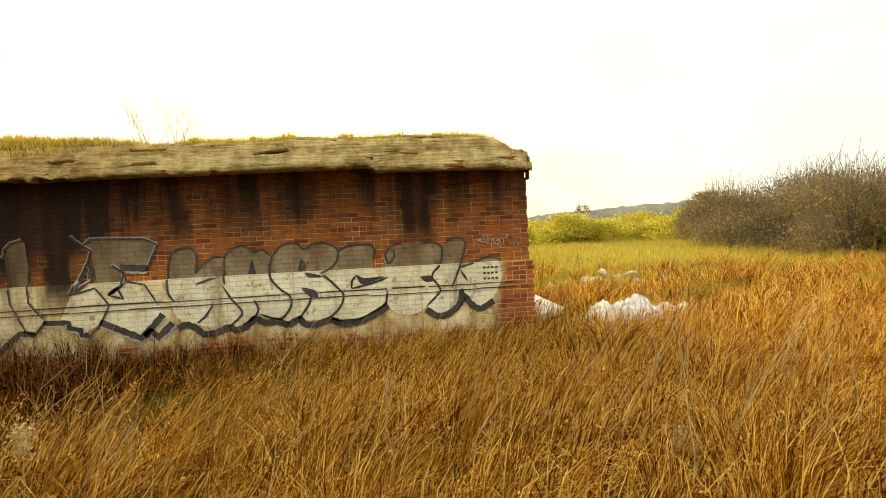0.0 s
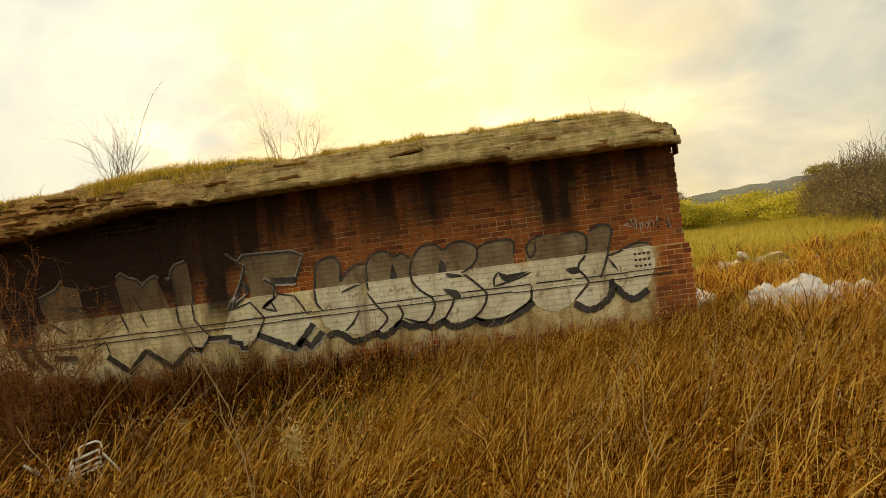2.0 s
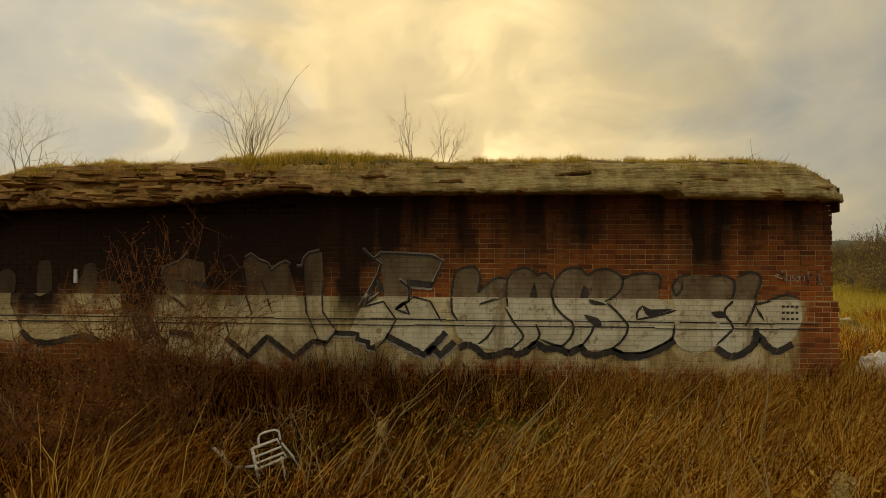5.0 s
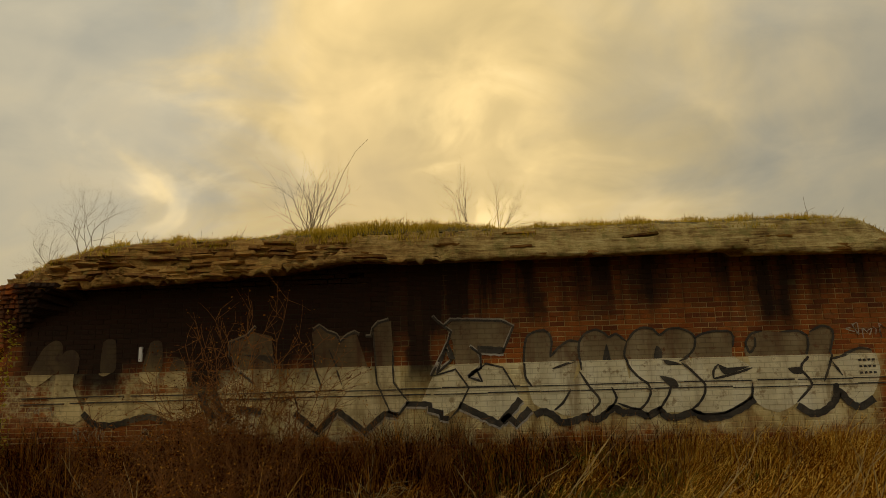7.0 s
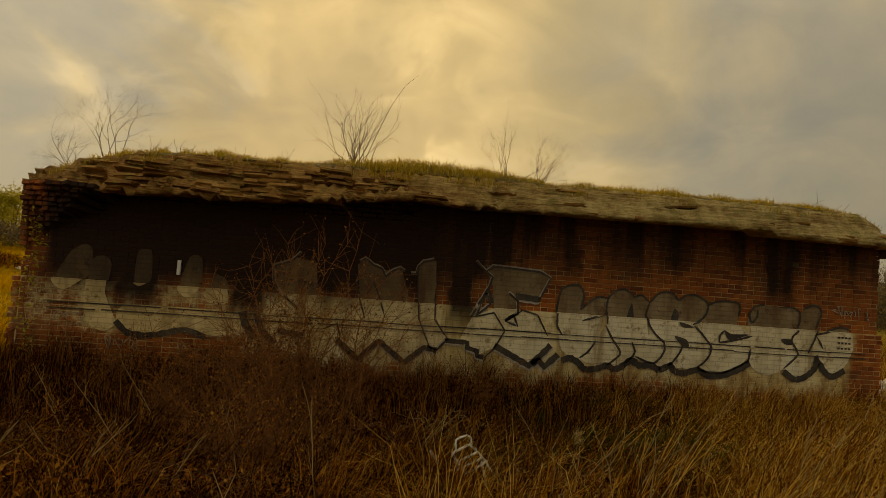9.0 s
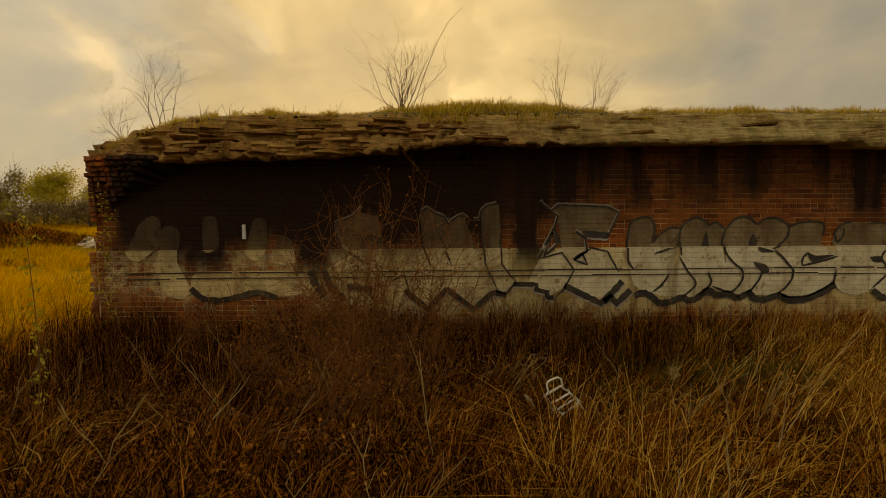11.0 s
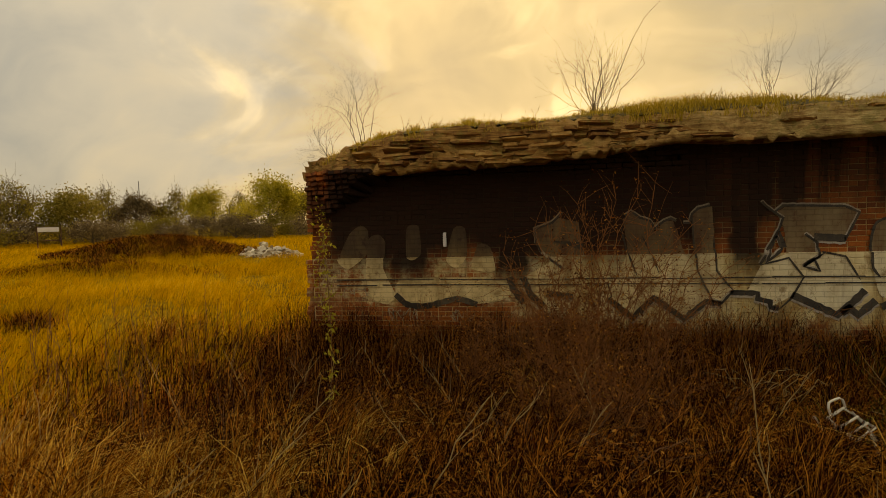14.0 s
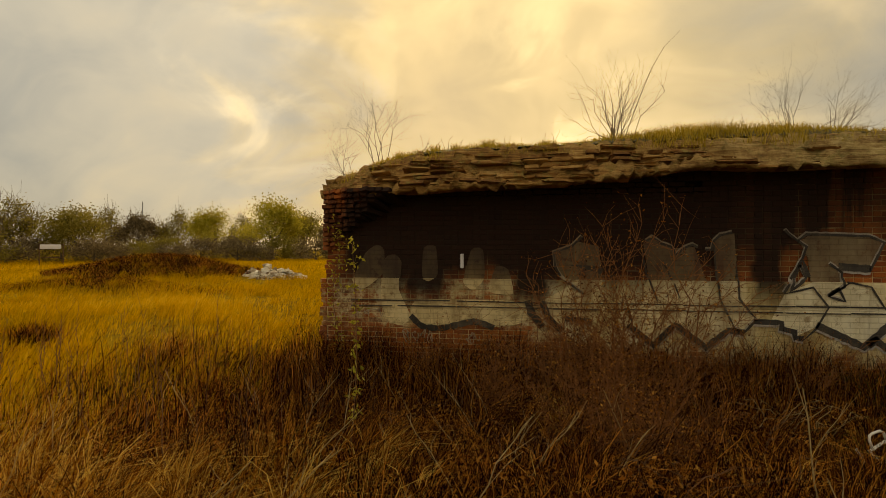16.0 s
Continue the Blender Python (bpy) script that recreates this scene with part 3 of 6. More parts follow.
# roof slab: a ragged section swept along the building
n_x = 190
xs = np.linspace(-12.27, 1.53, n_x)
sec = []
for x in xs:
    lo, hi, fr = float(roof_low(x)), float(roof_high(x)), float(roof_front(x))
    rag = 0.7 if x > -5 else 1.7
    j1, j2, j3 = rng.normal(0, 0.018 * rag), rng.normal(0, 0.018 * rag), rng.normal(0, 0.018 * rag)
    step_n = 0.05 * rag * math.sin(x * 2.7) * math.sin(x * 6.1)
    end = min(1.0, (x - xs[0]) / 0.9, (xs[-1] - x) / 0.7)
    crown = hi + 0.10 * end
    sec.append([(13.5, lo + 0.02), (8.3, lo + 0.05), (fr + 0.02 + j1, lo + j2), (fr + j3, lo + 0.03 + j2), (fr + 0.03 + step_n, lo + 0.12 + j1), (fr + 0.10 + j3, lo + 0.13 + j1),
                (fr + 0.13 + step_n, lo + 0.24 + j2), (fr + 0.22 + j1, lo + 0.25 + j2), (fr + 0.25 + step_n, lo + 0.34 + j3), (fr + 0.36, hi + j2), (8.6, crown), (10.8, crown + 0.08), (13.5, hi)])
sec = np.array(sec)
m_s = sec.shape[1]
v = np.concatenate([np.repeat(xs[:, None, None], m_s, 1), sec], 2).reshape(-1, 3)
i, j = np.meshgrid(np.arange(n_x - 1), np.arange(m_s), indexing="ij")
jn = (j + 1) % m_s
q = np.stack([i * m_s + j, i * m_s + jn, (i + 1) * m_s + jn, (i + 1) * m_s + j], 2).reshape(-1, 4)
data = fast_mesh("roof_slab", v, q)
bm = bmesh.new()
bm.from_mesh(data)
bm.verts.ensure_lookup_table()
for row in (0, n_x - 1):
    bm.faces.new([bm.verts[row * m_s + k] for k in range(m_s)])
bmesh.ops.recalc_face_normals(bm, faces=bm.faces)
part("roof_slab", bm, CONCRETE, building, "weathered lichen-grown concrete roof slab with broken edge")

# turf over the slab
def turf_z(x, y):
    x, y = np.asarray(x, float), np.asarray(y, float)
    rise = 0.12 + 0.11 * np.exp(-((x + 6.4) / 1.15) ** 2) + 0.05 * wave(x, y, 1.9, 2.0)
    edge = np.clip((y - (roof_front(x) + 0.30)) / 0.6, 0, 1) * np.clip((x + 12.2) / 0.9, 0, 1) * np.clip((1.4 - x) / 0.9, 0, 1)
    return roof_high(x) - 0.03 + (rise + 0.045) * edge


tx, ty = np.meshgrid(np.linspace(-12.05, 1.3, 130), np.linspace(0, 1, 26), indexing="ij")
tyy = roof_front(tx) + 0.40 + ty * (13.3 - roof_front(tx) - 0.40)
v = np.stack([tx, tyy, turf_z(tx, tyy)], 2).reshape(-1, 3)
i, j = np.meshgrid(np.arange(129), np.arange(25), indexing="ij")
q = np.stack([i * 26 + j, (i + 1) * 26 + j, (i + 1) * 26 + j + 1, i * 26 + j + 1], 2).reshape(-1, 4)
mesh_object("turf", fast_mesh("turf", v, q), SOIL, building, "thin mossy soil on the roof")

# thin steel plate standing at the slab's end
bm = bmesh.new()
box(bm, (1.465, 8.09, 2.86), (0.02, 0.18, 0.36), None, 0.004)
part("edge_plate", bm, RUST, building, "rusted steel plate at the roof's end")
# rectangular vent slot in the wall and a stub on the roof
bm = bmesh.new()
box(bm, (-9.98, 8.112, 1.66), (0.05, 0.05, 0.22), bevel=0.006)
part("vent_pipe", bm, BOARD_WHITE, building, "short white pipe end in the wall")
bm = bmesh.new()
box(bm, (-10.0, 8.3, 3.27), (0.09, 0.08, 0.14), bevel=0.02)
part("iron_stub", bm, RUST, building)

# ---- graffiti: sprayed letter shapes on the wall ----


def wall_y(z, proud):
    return (LOW_Y if z < LEDGE else HIGH_Y) - proud


fills = [0]


def fill(parent, outline, name="letter_fill", soft=True, upper=None):
    """A painted area, in two pieces where the wall steps back."""
    fills[0] += 1
    for low in (True, False):
        if low and min(z for _, z in outline) > LEDGE - 0.02 or not low and max(z for _, z in outline) < LEDGE + 0.02:
            continue
        bm = bmesh.new()
        bm.faces.new([bm.verts.new((x, 0, z)) for x, z in (smooth(outline, True, 3) if soft else outline)])
        bm.normal_update()
        bmesh.ops.triangulate(bm, faces=bm.faces)
        bmesh.ops.bisect_plane(bm, geom=bm.verts[:] + bm.edges[:] + bm.faces[:], plane_co=(0, 0, LEDGE), plane_no=(0, 0, 1), clear_outer=low, clear_inner=not low)
        y = (LOW_Y if low else HIGH_Y) - 0.007 - 0.0025 * (fills[0] % 3)
        for w in bm.verts:
            w.co.y = y
        if len(bm.faces):
            part(name, bm, SILVER_LOW if low else upper or SILVER_HIGH, parent, "bright silver paint" if low else "darker grey silver paint")
        else:
            bm.free()


def smooth(pts, closed=False, k=4):
    """Points along a rounded line through the given ones."""
    p = [Vector(q) for q in pts]
    n = len(p)
    res = []
    for i in range(n if closed else n - 1):
        a, b = p[i], p[(i + 1) % n]
        a0 = p[i - 1] if closed or i else a
        b1 = p[(i + 2) % n] if closed or i + 2 < n else b
        for s in range(k):
            t = s / k
            t0, t1 = (b - a0) * 0.32, (b1 - a) * 0.32
            res.append(tuple((2 * t**3 - 3 * t**2 + 1) * a + (t**3 - 2 * t**2 + t) * t0 + (-2 * t**3 + 3 * t**2) * b + (t**3 - t**2) * t1))
    if not closed:
        res.append(tuple(p[-1]))
    return res


def stroke(parent, pts, width, mat=None, proud=0.0215, name="outline", soft=True, taper=False):
    """A sprayed line of the given width that follows the wall's step."""
    c = smooth(pts) if soft else [tuple(q) for q in pts]
    dense = []
    for (xa, za), (xb, zb) in zip(c, c[1:]):
        m = max(1, int(math.hypot(xb - xa, zb - za) / 0.06))
        dense += [(xa + (xb - xa) * t / m, za + (zb - za) * t / m) for t in range(m)]
    dense.append(c[-1])
    bm = bmesh.new()
    rows = []
    for i, (x, z) in enumerate(dense):
        xa, za = dense[max(0, i - 1)]
        xb, zb = dense[min(len(dense) - 1, i + 1)]
        d = math.hypot(xb - xa, zb - za) or 1.0
        w = width / 2 * (1 + 0.16 * math.sin(i * 2.3 + x * 9)) * (min(1, 0.35 + i / 3, 0.35 + (len(dense) - 1 - i) / 3) if taper else 1)
        nx, nz = -(zb - za) / d * w, (xb - xa) / d * w
        rows.append([bm.verts.new((x + nx, wall_y(z + nz, proud), z + nz)), bm.verts.new((x - nx, wall_y(z - nz, proud), z - nz))])
    for a, b in zip(rows, rows[1:]):
        bm.faces.new((a[0], b[0], b[1], a[1]))
    return part(name, bm, mat or BLACK, parent)


def blot(parent, pts, name="shadow_patch"):
    bm = bmesh.new()
    cz = sum(z for _, z in pts) / len(pts)
    bm.faces.new([bm.verts.new((x, wall_y(cz, 0.0195), z)) for x, z in smooth(pts, True, 3)])
    part(name, bm, BLACK, parent)


round_piece = thing("graffiti", "silver rounded graffiti letters with black outlines on brick", "graffiti")
fill(round_piece, [(-4.14, 1.13), (-4.17, 1.37), (-4.14, 1.61), (-4.09, 1.77), (-3.96, 1.84), (-3.83, 1.85), (-3.75, 1.77), (-3.73, 1.66), (-3.75, 1.48), (-3.62, 1.6), (-3.47, 1.69), (-3.33, 1.66), (-3.33, 1.5), (-3.41, 1.26), (-3.5, 0.99), (-3.68, 0.67), (-3.92, 0.73), (-4.06, 0.81)])
fill(round_piece, [(-3.54, 0.99), (-3.34, 1.26), (-3.34, 1.5), (-3.32, 1.67), (-3.22, 1.79), (-3.06, 1.84), (-2.94, 1.78), (-2.88, 1.72), (-2.77, 1.77), (-2.62, 1.65), (-2.68, 1.39), (-2.63, 0.99), (-2.8, 0.69), (-3.08, 0.6), (-3.31, 0.61), (-3.6, 0.62), (-3.72, 0.7)])
fill(round_piece, [(-2.84, 0.77), (-2.62, 1.15), (-2.67, 1.47), (-2.62, 1.65), (-2.5, 1.79), (-2.37, 1.85), (-2.23, 1.83), (-2.13, 1.73), (-2.01, 1.81), (-1.85, 1.83), (-1.69, 1.77), (-1.61, 1.68), (-1.64, 1.53), (-1.74, 1.38), (-1.56, 1.01), (-1.58, 0.87), (-1.77, 0.64), (-2.1, 0.63), (-2.41, 0.64), (-2.65, 0.68)])
fill(round_piece, [(-1.8, 0.66), (-1.58, 0.94), (-1.72, 1.34), (-1.61, 1.68), (-1.49, 1.74), (-1.31, 1.77), (-1.11, 1.76), (-1.05, 1.67), (-1.09, 1.39), (-0.86, 1.24), (-0.89, 0.91), (-1.04, 0.74), (-1.32, 0.61), (-1.64, 0.6)])
fill(round_piece, [(-0.88, 0.81), (-0.87, 1.22), (-0.91, 1.46), (-0.87, 1.61), (-0.78, 1.72), (-0.62, 1.75), (-0.36, 1.73), (-0.12, 1.74), (0.01, 1.68), (0.02, 1.53), (-0.06, 1.35), (-0.13, 1.18), (-0.04, 0.98), (-0.28, 0.72), (-0.54, 0.6), (-0.77, 0.67)])
fill(round_piece, [(-0.28, 0.72), (-0.06, 0.98), (-0.16, 1.22), (-0, 1.49), (0.08, 1.73), (0.24, 1.8), (0.37, 1.77), (0.4, 1.66), (0.32, 1.43), (0.23, 1.2), (0.34, 0.96), (0.23, 0.75), (0.06, 0.6), (-0.1, 0.59)])
fill(round_piece, [(0.18, 1.01), (0.28, 1.31), (0.46, 1.37), (0.76, 1.48), (0.92, 1.44), (0.96, 1.12), (0.81, 0.81), (0.55, 0.68), (0.36, 0.88)])
stroke(round_piece, [(-4.06, 1.04), (-4.15, 1.17), (-4.16, 1.37), (-4.14, 1.61), (-4.09, 1.77), (-3.96, 1.84), (-3.83, 1.85), (-3.75, 1.77), (-3.73, 1.66), (-3.77, 1.45)], 0.034, taper=True)
stroke(round_piece, [(-3.77, 1.45), (-3.62, 1.6), (-3.47, 1.69), (-3.34, 1.67)], 0.034, taper=True)
stroke(round_piece, [(-3.75, 1.29), (-3.56, 1.35), (-3.4, 1.4)], 0.034, taper=True)
stroke(round_piece, [(-3.5, 0.99), (-3.63, 0.8), (-3.76, 0.7)], 0.034, taper=True)
stroke(round_piece, [(-3.33, 1.26), (-3.34, 1.5), (-3.32, 1.67), (-3.22, 1.79), (-3.06, 1.84), (-2.94, 1.78), (-2.88, 1.72), (-2.77, 1.77), (-2.62, 1.65)], 0.034, taper=True)
stroke(round_piece, [(-3.36, 1.24), (-3.23, 1.02), (-3.11, 0.87), (-3.1, 0.79), (-3.2, 0.69), (-3.31, 0.61)], 0.034, taper=True)
stroke(round_piece, [(-2.91, 1.01), (-2.85, 0.86), (-2.89, 0.77), (-3.04, 0.63)], 0.034, taper=True)
stroke(round_piece, [(-2.62, 1.65), (-2.67, 1.47), (-2.63, 1.29), (-2.51, 1.14), (-2.38, 1.04), (-2.35, 0.92), (-2.41, 0.79), (-2.52, 0.69), (-2.66, 0.71), (-2.84, 0.78)], 0.034, taper=True)
stroke(round_piece, [(-2.62, 1.65), (-2.5, 1.79), (-2.37, 1.85), (-2.23, 1.83), (-2.13, 1.73), (-2.01, 1.81), (-1.85, 1.83), (-1.69, 1.77), (-1.61, 1.68), (-1.64, 1.53), (-1.74, 1.42), (-1.9, 1.35)], 0.034, taper=True)
stroke(round_piece, [(-1.87, 1.33), (-1.76, 1.24), (-1.65, 1.12), (-1.56, 1.01), (-1.58, 0.88), (-1.67, 0.75), (-1.79, 0.66)], 0.034, taper=True)
stroke(round_piece, [(-2.03, 1.06), (-2.09, 0.89), (-2.21, 0.72), (-2.29, 0.66)], 0.034, taper=True)
stroke(round_piece, [(-1.61, 1.68), (-1.49, 1.74), (-1.31, 1.77), (-1.11, 1.76), (-1.05, 1.67), (-1.08, 1.53)], 0.034, taper=True)
stroke(round_piece, [(-1.43, 1.09), (-1.42, 1.2), (-1.35, 1.29)], 0.034, taper=True)
stroke(round_piece, [(-1.43, 1.09), (-1.26, 1.12), (-1.06, 1.17), (-0.86, 1.23)], 0.034, taper=True)
stroke(round_piece, [(-1.79, 0.66), (-1.64, 0.6), (-1.32, 0.61), (-1.04, 0.74), (-0.91, 0.83), (-0.88, 1.02)], 0.034, taper=True)
stroke(round_piece, [(-0.74, 1.67), (-0.75, 1.54), (-0.84, 1.44), (-0.88, 1.59), (-0.78, 1.72), (-0.62, 1.75)], 0.034, taper=True)
stroke(round_piece, [(-0.36, 1.73), (-0.12, 1.74), (0.01, 1.67), (0.02, 1.53), (-0.04, 1.37), (-0.14, 1.27), (-0.16, 1.18), (-0.07, 1.06), (-0.04, 0.97), (-0.13, 0.87), (-0.28, 0.73)], 0.034, taper=True)
stroke(round_piece, [(0.06, 1.72), (0.24, 1.8), (0.37, 1.77), (0.4, 1.66), (0.32, 1.43), (0.23, 1.2), (0.14, 1.01)], 0.034, taper=True)
stroke(round_piece, [(0.26, 1.32), (0.46, 1.37), (0.76, 1.47), (0.92, 1.43)], 0.034, taper=True)
stroke(round_piece, [(0.29, 1.29), (0.41, 1.09)], 0.034, taper=True)
stroke(round_piece, [(-4.04, 0.64), (-3.92, 0.69), (-3.78, 0.63), (-3.67, 0.53), (-3.49, 0.54), (-3.3, 0.61), (-3.21, 0.56), (-3.09, 0.58), (-2.9, 0.72), (-2.77, 0.64), (-2.57, 0.65), (-2.42, 0.58)], 0.10, name="letter_shadow")
stroke(round_piece, [(-2.42, 0.58), (-2.24, 0.67), (-2.17, 0.58), (-1.99, 0.56), (-1.77, 0.63), (-1.6, 0.54), (-1.33, 0.56), (-1.05, 0.68), (-0.88, 0.79)], 0.10, name="letter_shadow")
stroke(round_piece, [(-0.28, 0.69), (-0.1, 0.57), (0.06, 0.59), (0.23, 0.71), (0.34, 0.87), (0.43, 0.74), (0.59, 0.64), (0.81, 0.76)], 0.10, name="letter_shadow")
blot(round_piece, [(-2.92, 1.63), (-2.87, 1.33), (-3, 1.34)])
blot(round_piece, [(-2.19, 1.58), (-2.12, 1.52), (-2.12, 1.4), (-2.24, 1.4)])
blot(round_piece, [(-2.13, 1.38), (-1.95, 1.34), (-1.87, 1.3), (-2.07, 1.3)])
blot(round_piece, [(-2.2, 1.15), (-1.99, 1.1), (-1.94, 0.99), (-2.07, 1)])
blot(round_piece, [(-1.35, 1.3), (-1.22, 1.24), (-0.9, 1.25), (-1.26, 1.14)])
blot(round_piece, [(-0.35, 1.21), (-0.18, 1.22), (-0.15, 1.13), (-0.28, 1.13)])
blot(round_piece, [(0.26, 0.96), (0.33, 0.98), (0.34, 0.82), (0.24, 0.75)])

angular = thing("graffiti", "silver angular graffiti letters with heavy black drop shadows", "graffiti")
for pts in (
    [(-5.31, 1.93), (-5.21, 2.02), (-4.47, 2.01), (-4.29, 1.91), (-4.44, 1.57), (-4.85, 1.59), (-4.8, 1.48), (-4.82, 1.37), (-5.18, 1.37), (-5.21, 1.71)],
    [(-5.7, 0.85), (-5.52, 1.23), (-5.18, 1.385), (-4.8, 1.385), (-4.48, 1.33), (-4.29, 1.01), (-4.23, 0.83), (-4.57, 0.51), (-5.12, 0.79), (-5.36, 0.66)],
    [(-6.4, 1.94), (-6.31, 2.03), (-6.14, 2.06), (-6.1, 1.47), (-6.07, 1.15), (-5.92, 0.92), (-5.89, 0.84), (-6.07, 0.68), (-6.2, 0.75), (-6.32, 1.07), (-6.39, 1.62)],
    [(-7.35, 1.91), (-7.22, 2.0), (-6.96, 1.85), (-6.66, 1.87), (-6.53, 1.46), (-6.37, 1.15), (-6.2, 0.74), (-6.53, 0.46), (-6.94, 0.77), (-7.23, 0.47), (-7.55, 0.75), (-7.43, 1.12), (-7.28, 1.45)],
    [(-8.3, 1.96), (-7.97, 1.88), (-7.92, 1.43), (-7.97, 1.1), (-8.02, 0.78), (-8.45, 0.82), (-8.5, 0.66), (-8.74, 0.9), (-8.79, 1.07), (-8.39, 1.3), (-8.59, 1.58), (-8.59, 1.77)],
):
    fill(angular, pts, soft=False)
# outlines with a thin pale edge
for pts in (
    [(-5.5, 2.1), (-5.45, 2.04), (-5.34, 1.95), (-5.23, 2.04), (-4.93, 2.03), (-4.47, 2.01), (-4.29, 1.92), (-4.37, 1.74), (-4.46, 1.55)], [(-5.34, 1.95), (-5.23, 1.87), (-5.28, 1.71), (-5.4, 1.48), (-5.54, 1.23)],
    [(-5.31, 1.62), (-5.24, 1.44), (-5.46, 1.26), (-5.31, 1.62)], [(-4.95, 1.64), (-4.8, 1.52), (-4.8, 1.33), (-4.99, 1.2), (-4.79, 1.13), (-4.86, 1.29), (-4.99, 1.2)],
    [(-6.52, 1.83), (-6.44, 1.83), (-6.41, 1.95), (-6.33, 2.03), (-6.17, 2.07)], [(-5.88, 0.87), (-6.04, 0.68), (-6.19, 0.74)],
    [(-7.32, 1.95), (-7.23, 2.01), (-7.11, 1.92), (-6.97, 1.87), (-6.91, 1.76), (-6.79, 1.86), (-6.69, 1.9), (-6.62, 1.86)], [(-8.21, 2.02), (-8.35, 1.88), (-8.61, 1.79), (-8.59, 1.58), (-8.51, 1.43), (-8.2, 1.19)],
):
    stroke(angular, [(x - 0.004, z + 0.017) for x, z in pts], 0.045, HALO, 0.0175, "pale_outline", soft=False)
    stroke(angular, pts, 0.032, soft=False)
for pts in (
    [(-5.52, 1.23), (-5.32, 1.28), (-5.18, 1.32), (-4.99, 1.05), (-5.14, 0.76), (-5.3, 0.6)], [(-4.86, 1.29), (-4.73, 1.39), (-4.48, 1.33), (-4.3, 1.01)], [(-6.41, 1.95), (-6.39, 1.62), (-6.35, 1.15), (-6.24, 0.91), (-6.16, 0.74)],
    [(-6.12, 1.63), (-6.1, 1.15), (-5.96, 0.96), (-5.88, 0.87)], [(-7.37, 1.78), (-7.3, 1.45), (-7.17, 1.09)], [(-7.08, 1.65), (-6.97, 1.41), (-6.87, 1.13)], [(-7.79, 0.9), (-7.58, 0.99), (-7.52, 0.79), (-7.57, 0.75)],
):
    stroke(angular, pts, 0.026, soft=False, taper=True)
# drop shadows below the letters
for pts, wide in (([(-4.84, 1.6), (-4.45, 1.57)], 0.10), ([(-5.14, 0.81), (-4.57, 0.53), (-4.38, 0.71), (-4.24, 0.87)], 0.095), ([(-4.52, 0.55), (-4.43, 0.63), (-4.32, 0.53), (-4.11, 0.73)], 0.10),
                  ([(-5.92, 0.84), (-5.57, 0.83), (-5.57, 0.75), (-5.41, 0.71), (-5.4, 0.63), (-5.3, 0.62)], 0.075), ([(-7.57, 0.75), (-7.23, 0.47), (-6.94, 0.77), (-6.53, 0.46), (-6.24, 0.71), (-6.04, 0.68)], 0.085),
                  ([(-8.79, 1.07), (-8.69, 0.82), (-8.5, 0.64)], 0.095), ([(-8.45, 0.83), (-8.07, 0.78)], 0.085)):
    stroke(angular, [(x, z - 0.018) for x, z in pts], wide + 0.03, HALO, 0.0175, "pale_outline", soft=False)
    stroke(angular, pts, wide, name="letter_shadow", soft=False)
blot(angular, [(-5.28, 1.71), (-5.18, 1.47), (-5.26, 1.48)])
blot(angular, [(-8.39, 1.61), (-7.94, 1.58), (-7.94, 1.47), (-8.2, 1.56)])

faded = thing("graffiti", "faded silver graffiti blobs on the stained wall end", "graffiti")
for pts in (
    [(-11.72, 1.36), (-11.52, 1.78), (-11.33, 1.91), (-11.21, 1.82), (-11.24, 1.45), (-11.53, 1.22)], [(-11.25, 1.08), (-11.21, 1.68), (-11.04, 1.76), (-10.93, 1.63), (-10.96, 1.22), (-10.77, 0.8), (-10.92, 0.66), (-11.15, 0.75)],
    [(-10.6, 1.42), (-10.58, 1.86), (-10.39, 1.88), (-10.36, 1.45), (-10.49, 1.35)], [(-9.96, 1.35), (-9.84, 1.83), (-9.66, 1.83), (-9.64, 1.4), (-9.8, 1.22)],
    [(-9.57, 1.21), (-9.46, 1.58), (-9.28, 1.53), (-9.21, 1.17)], [(-10.71, 0.71), (-10.68, 1.06), (-9.03, 1.05), (-9.03, 0.76), (-9.49, 0.67), (-9.8, 0.76), (-10.26, 0.66)],
):
    fill(faded, pts, upper=DARK_SILVER)
stroke(faded, [(-10.77, 0.82), (-10.59, 0.66), (-10.27, 0.64), (-9.8, 0.75), (-9.49, 0.66)], 0.09, name="letter_shadow")
stroke(faded, [(-8.99, 1.08), (-8.94, 0.9), (-8.78, 0.69)], 0.11, name="letter_shadow", soft=False)

# small scrawled tags, unreadable, as short loops and bars
tags = thing("graffiti_tags", "thin pale scrawled tags on bare brick", "graffiti")
rnd = np.random.default_rng(21)
for cx, cz, n, h in ((0.62, 1.72, 7, 0.2), (-11.6, 0.86, 4, 0.13), (-10.9, 0.52, 5, 0.2), (-9.9, 0.5, 4, 0.16)):
    for k in range(n):
        x = cx + k * 0.095
        stroke(tags, [(x + rnd.uniform(-0.04, 0.10), cz + h * rnd.uniform(-0.55, 0.55)) for _ in range(int(rnd.integers(3, 6)))], 0.014, HALO, 0.018, "scrawl")
for k in range(3):
    for r in range(4):
        stroke(tags, [(0.66 + r * 0.065, 1.30 - k * 0.09), (0.70 + r * 0.065, 1.305 - k * 0.09)], 0.03, BLACK, 0.024, "scrawl", soft=False)

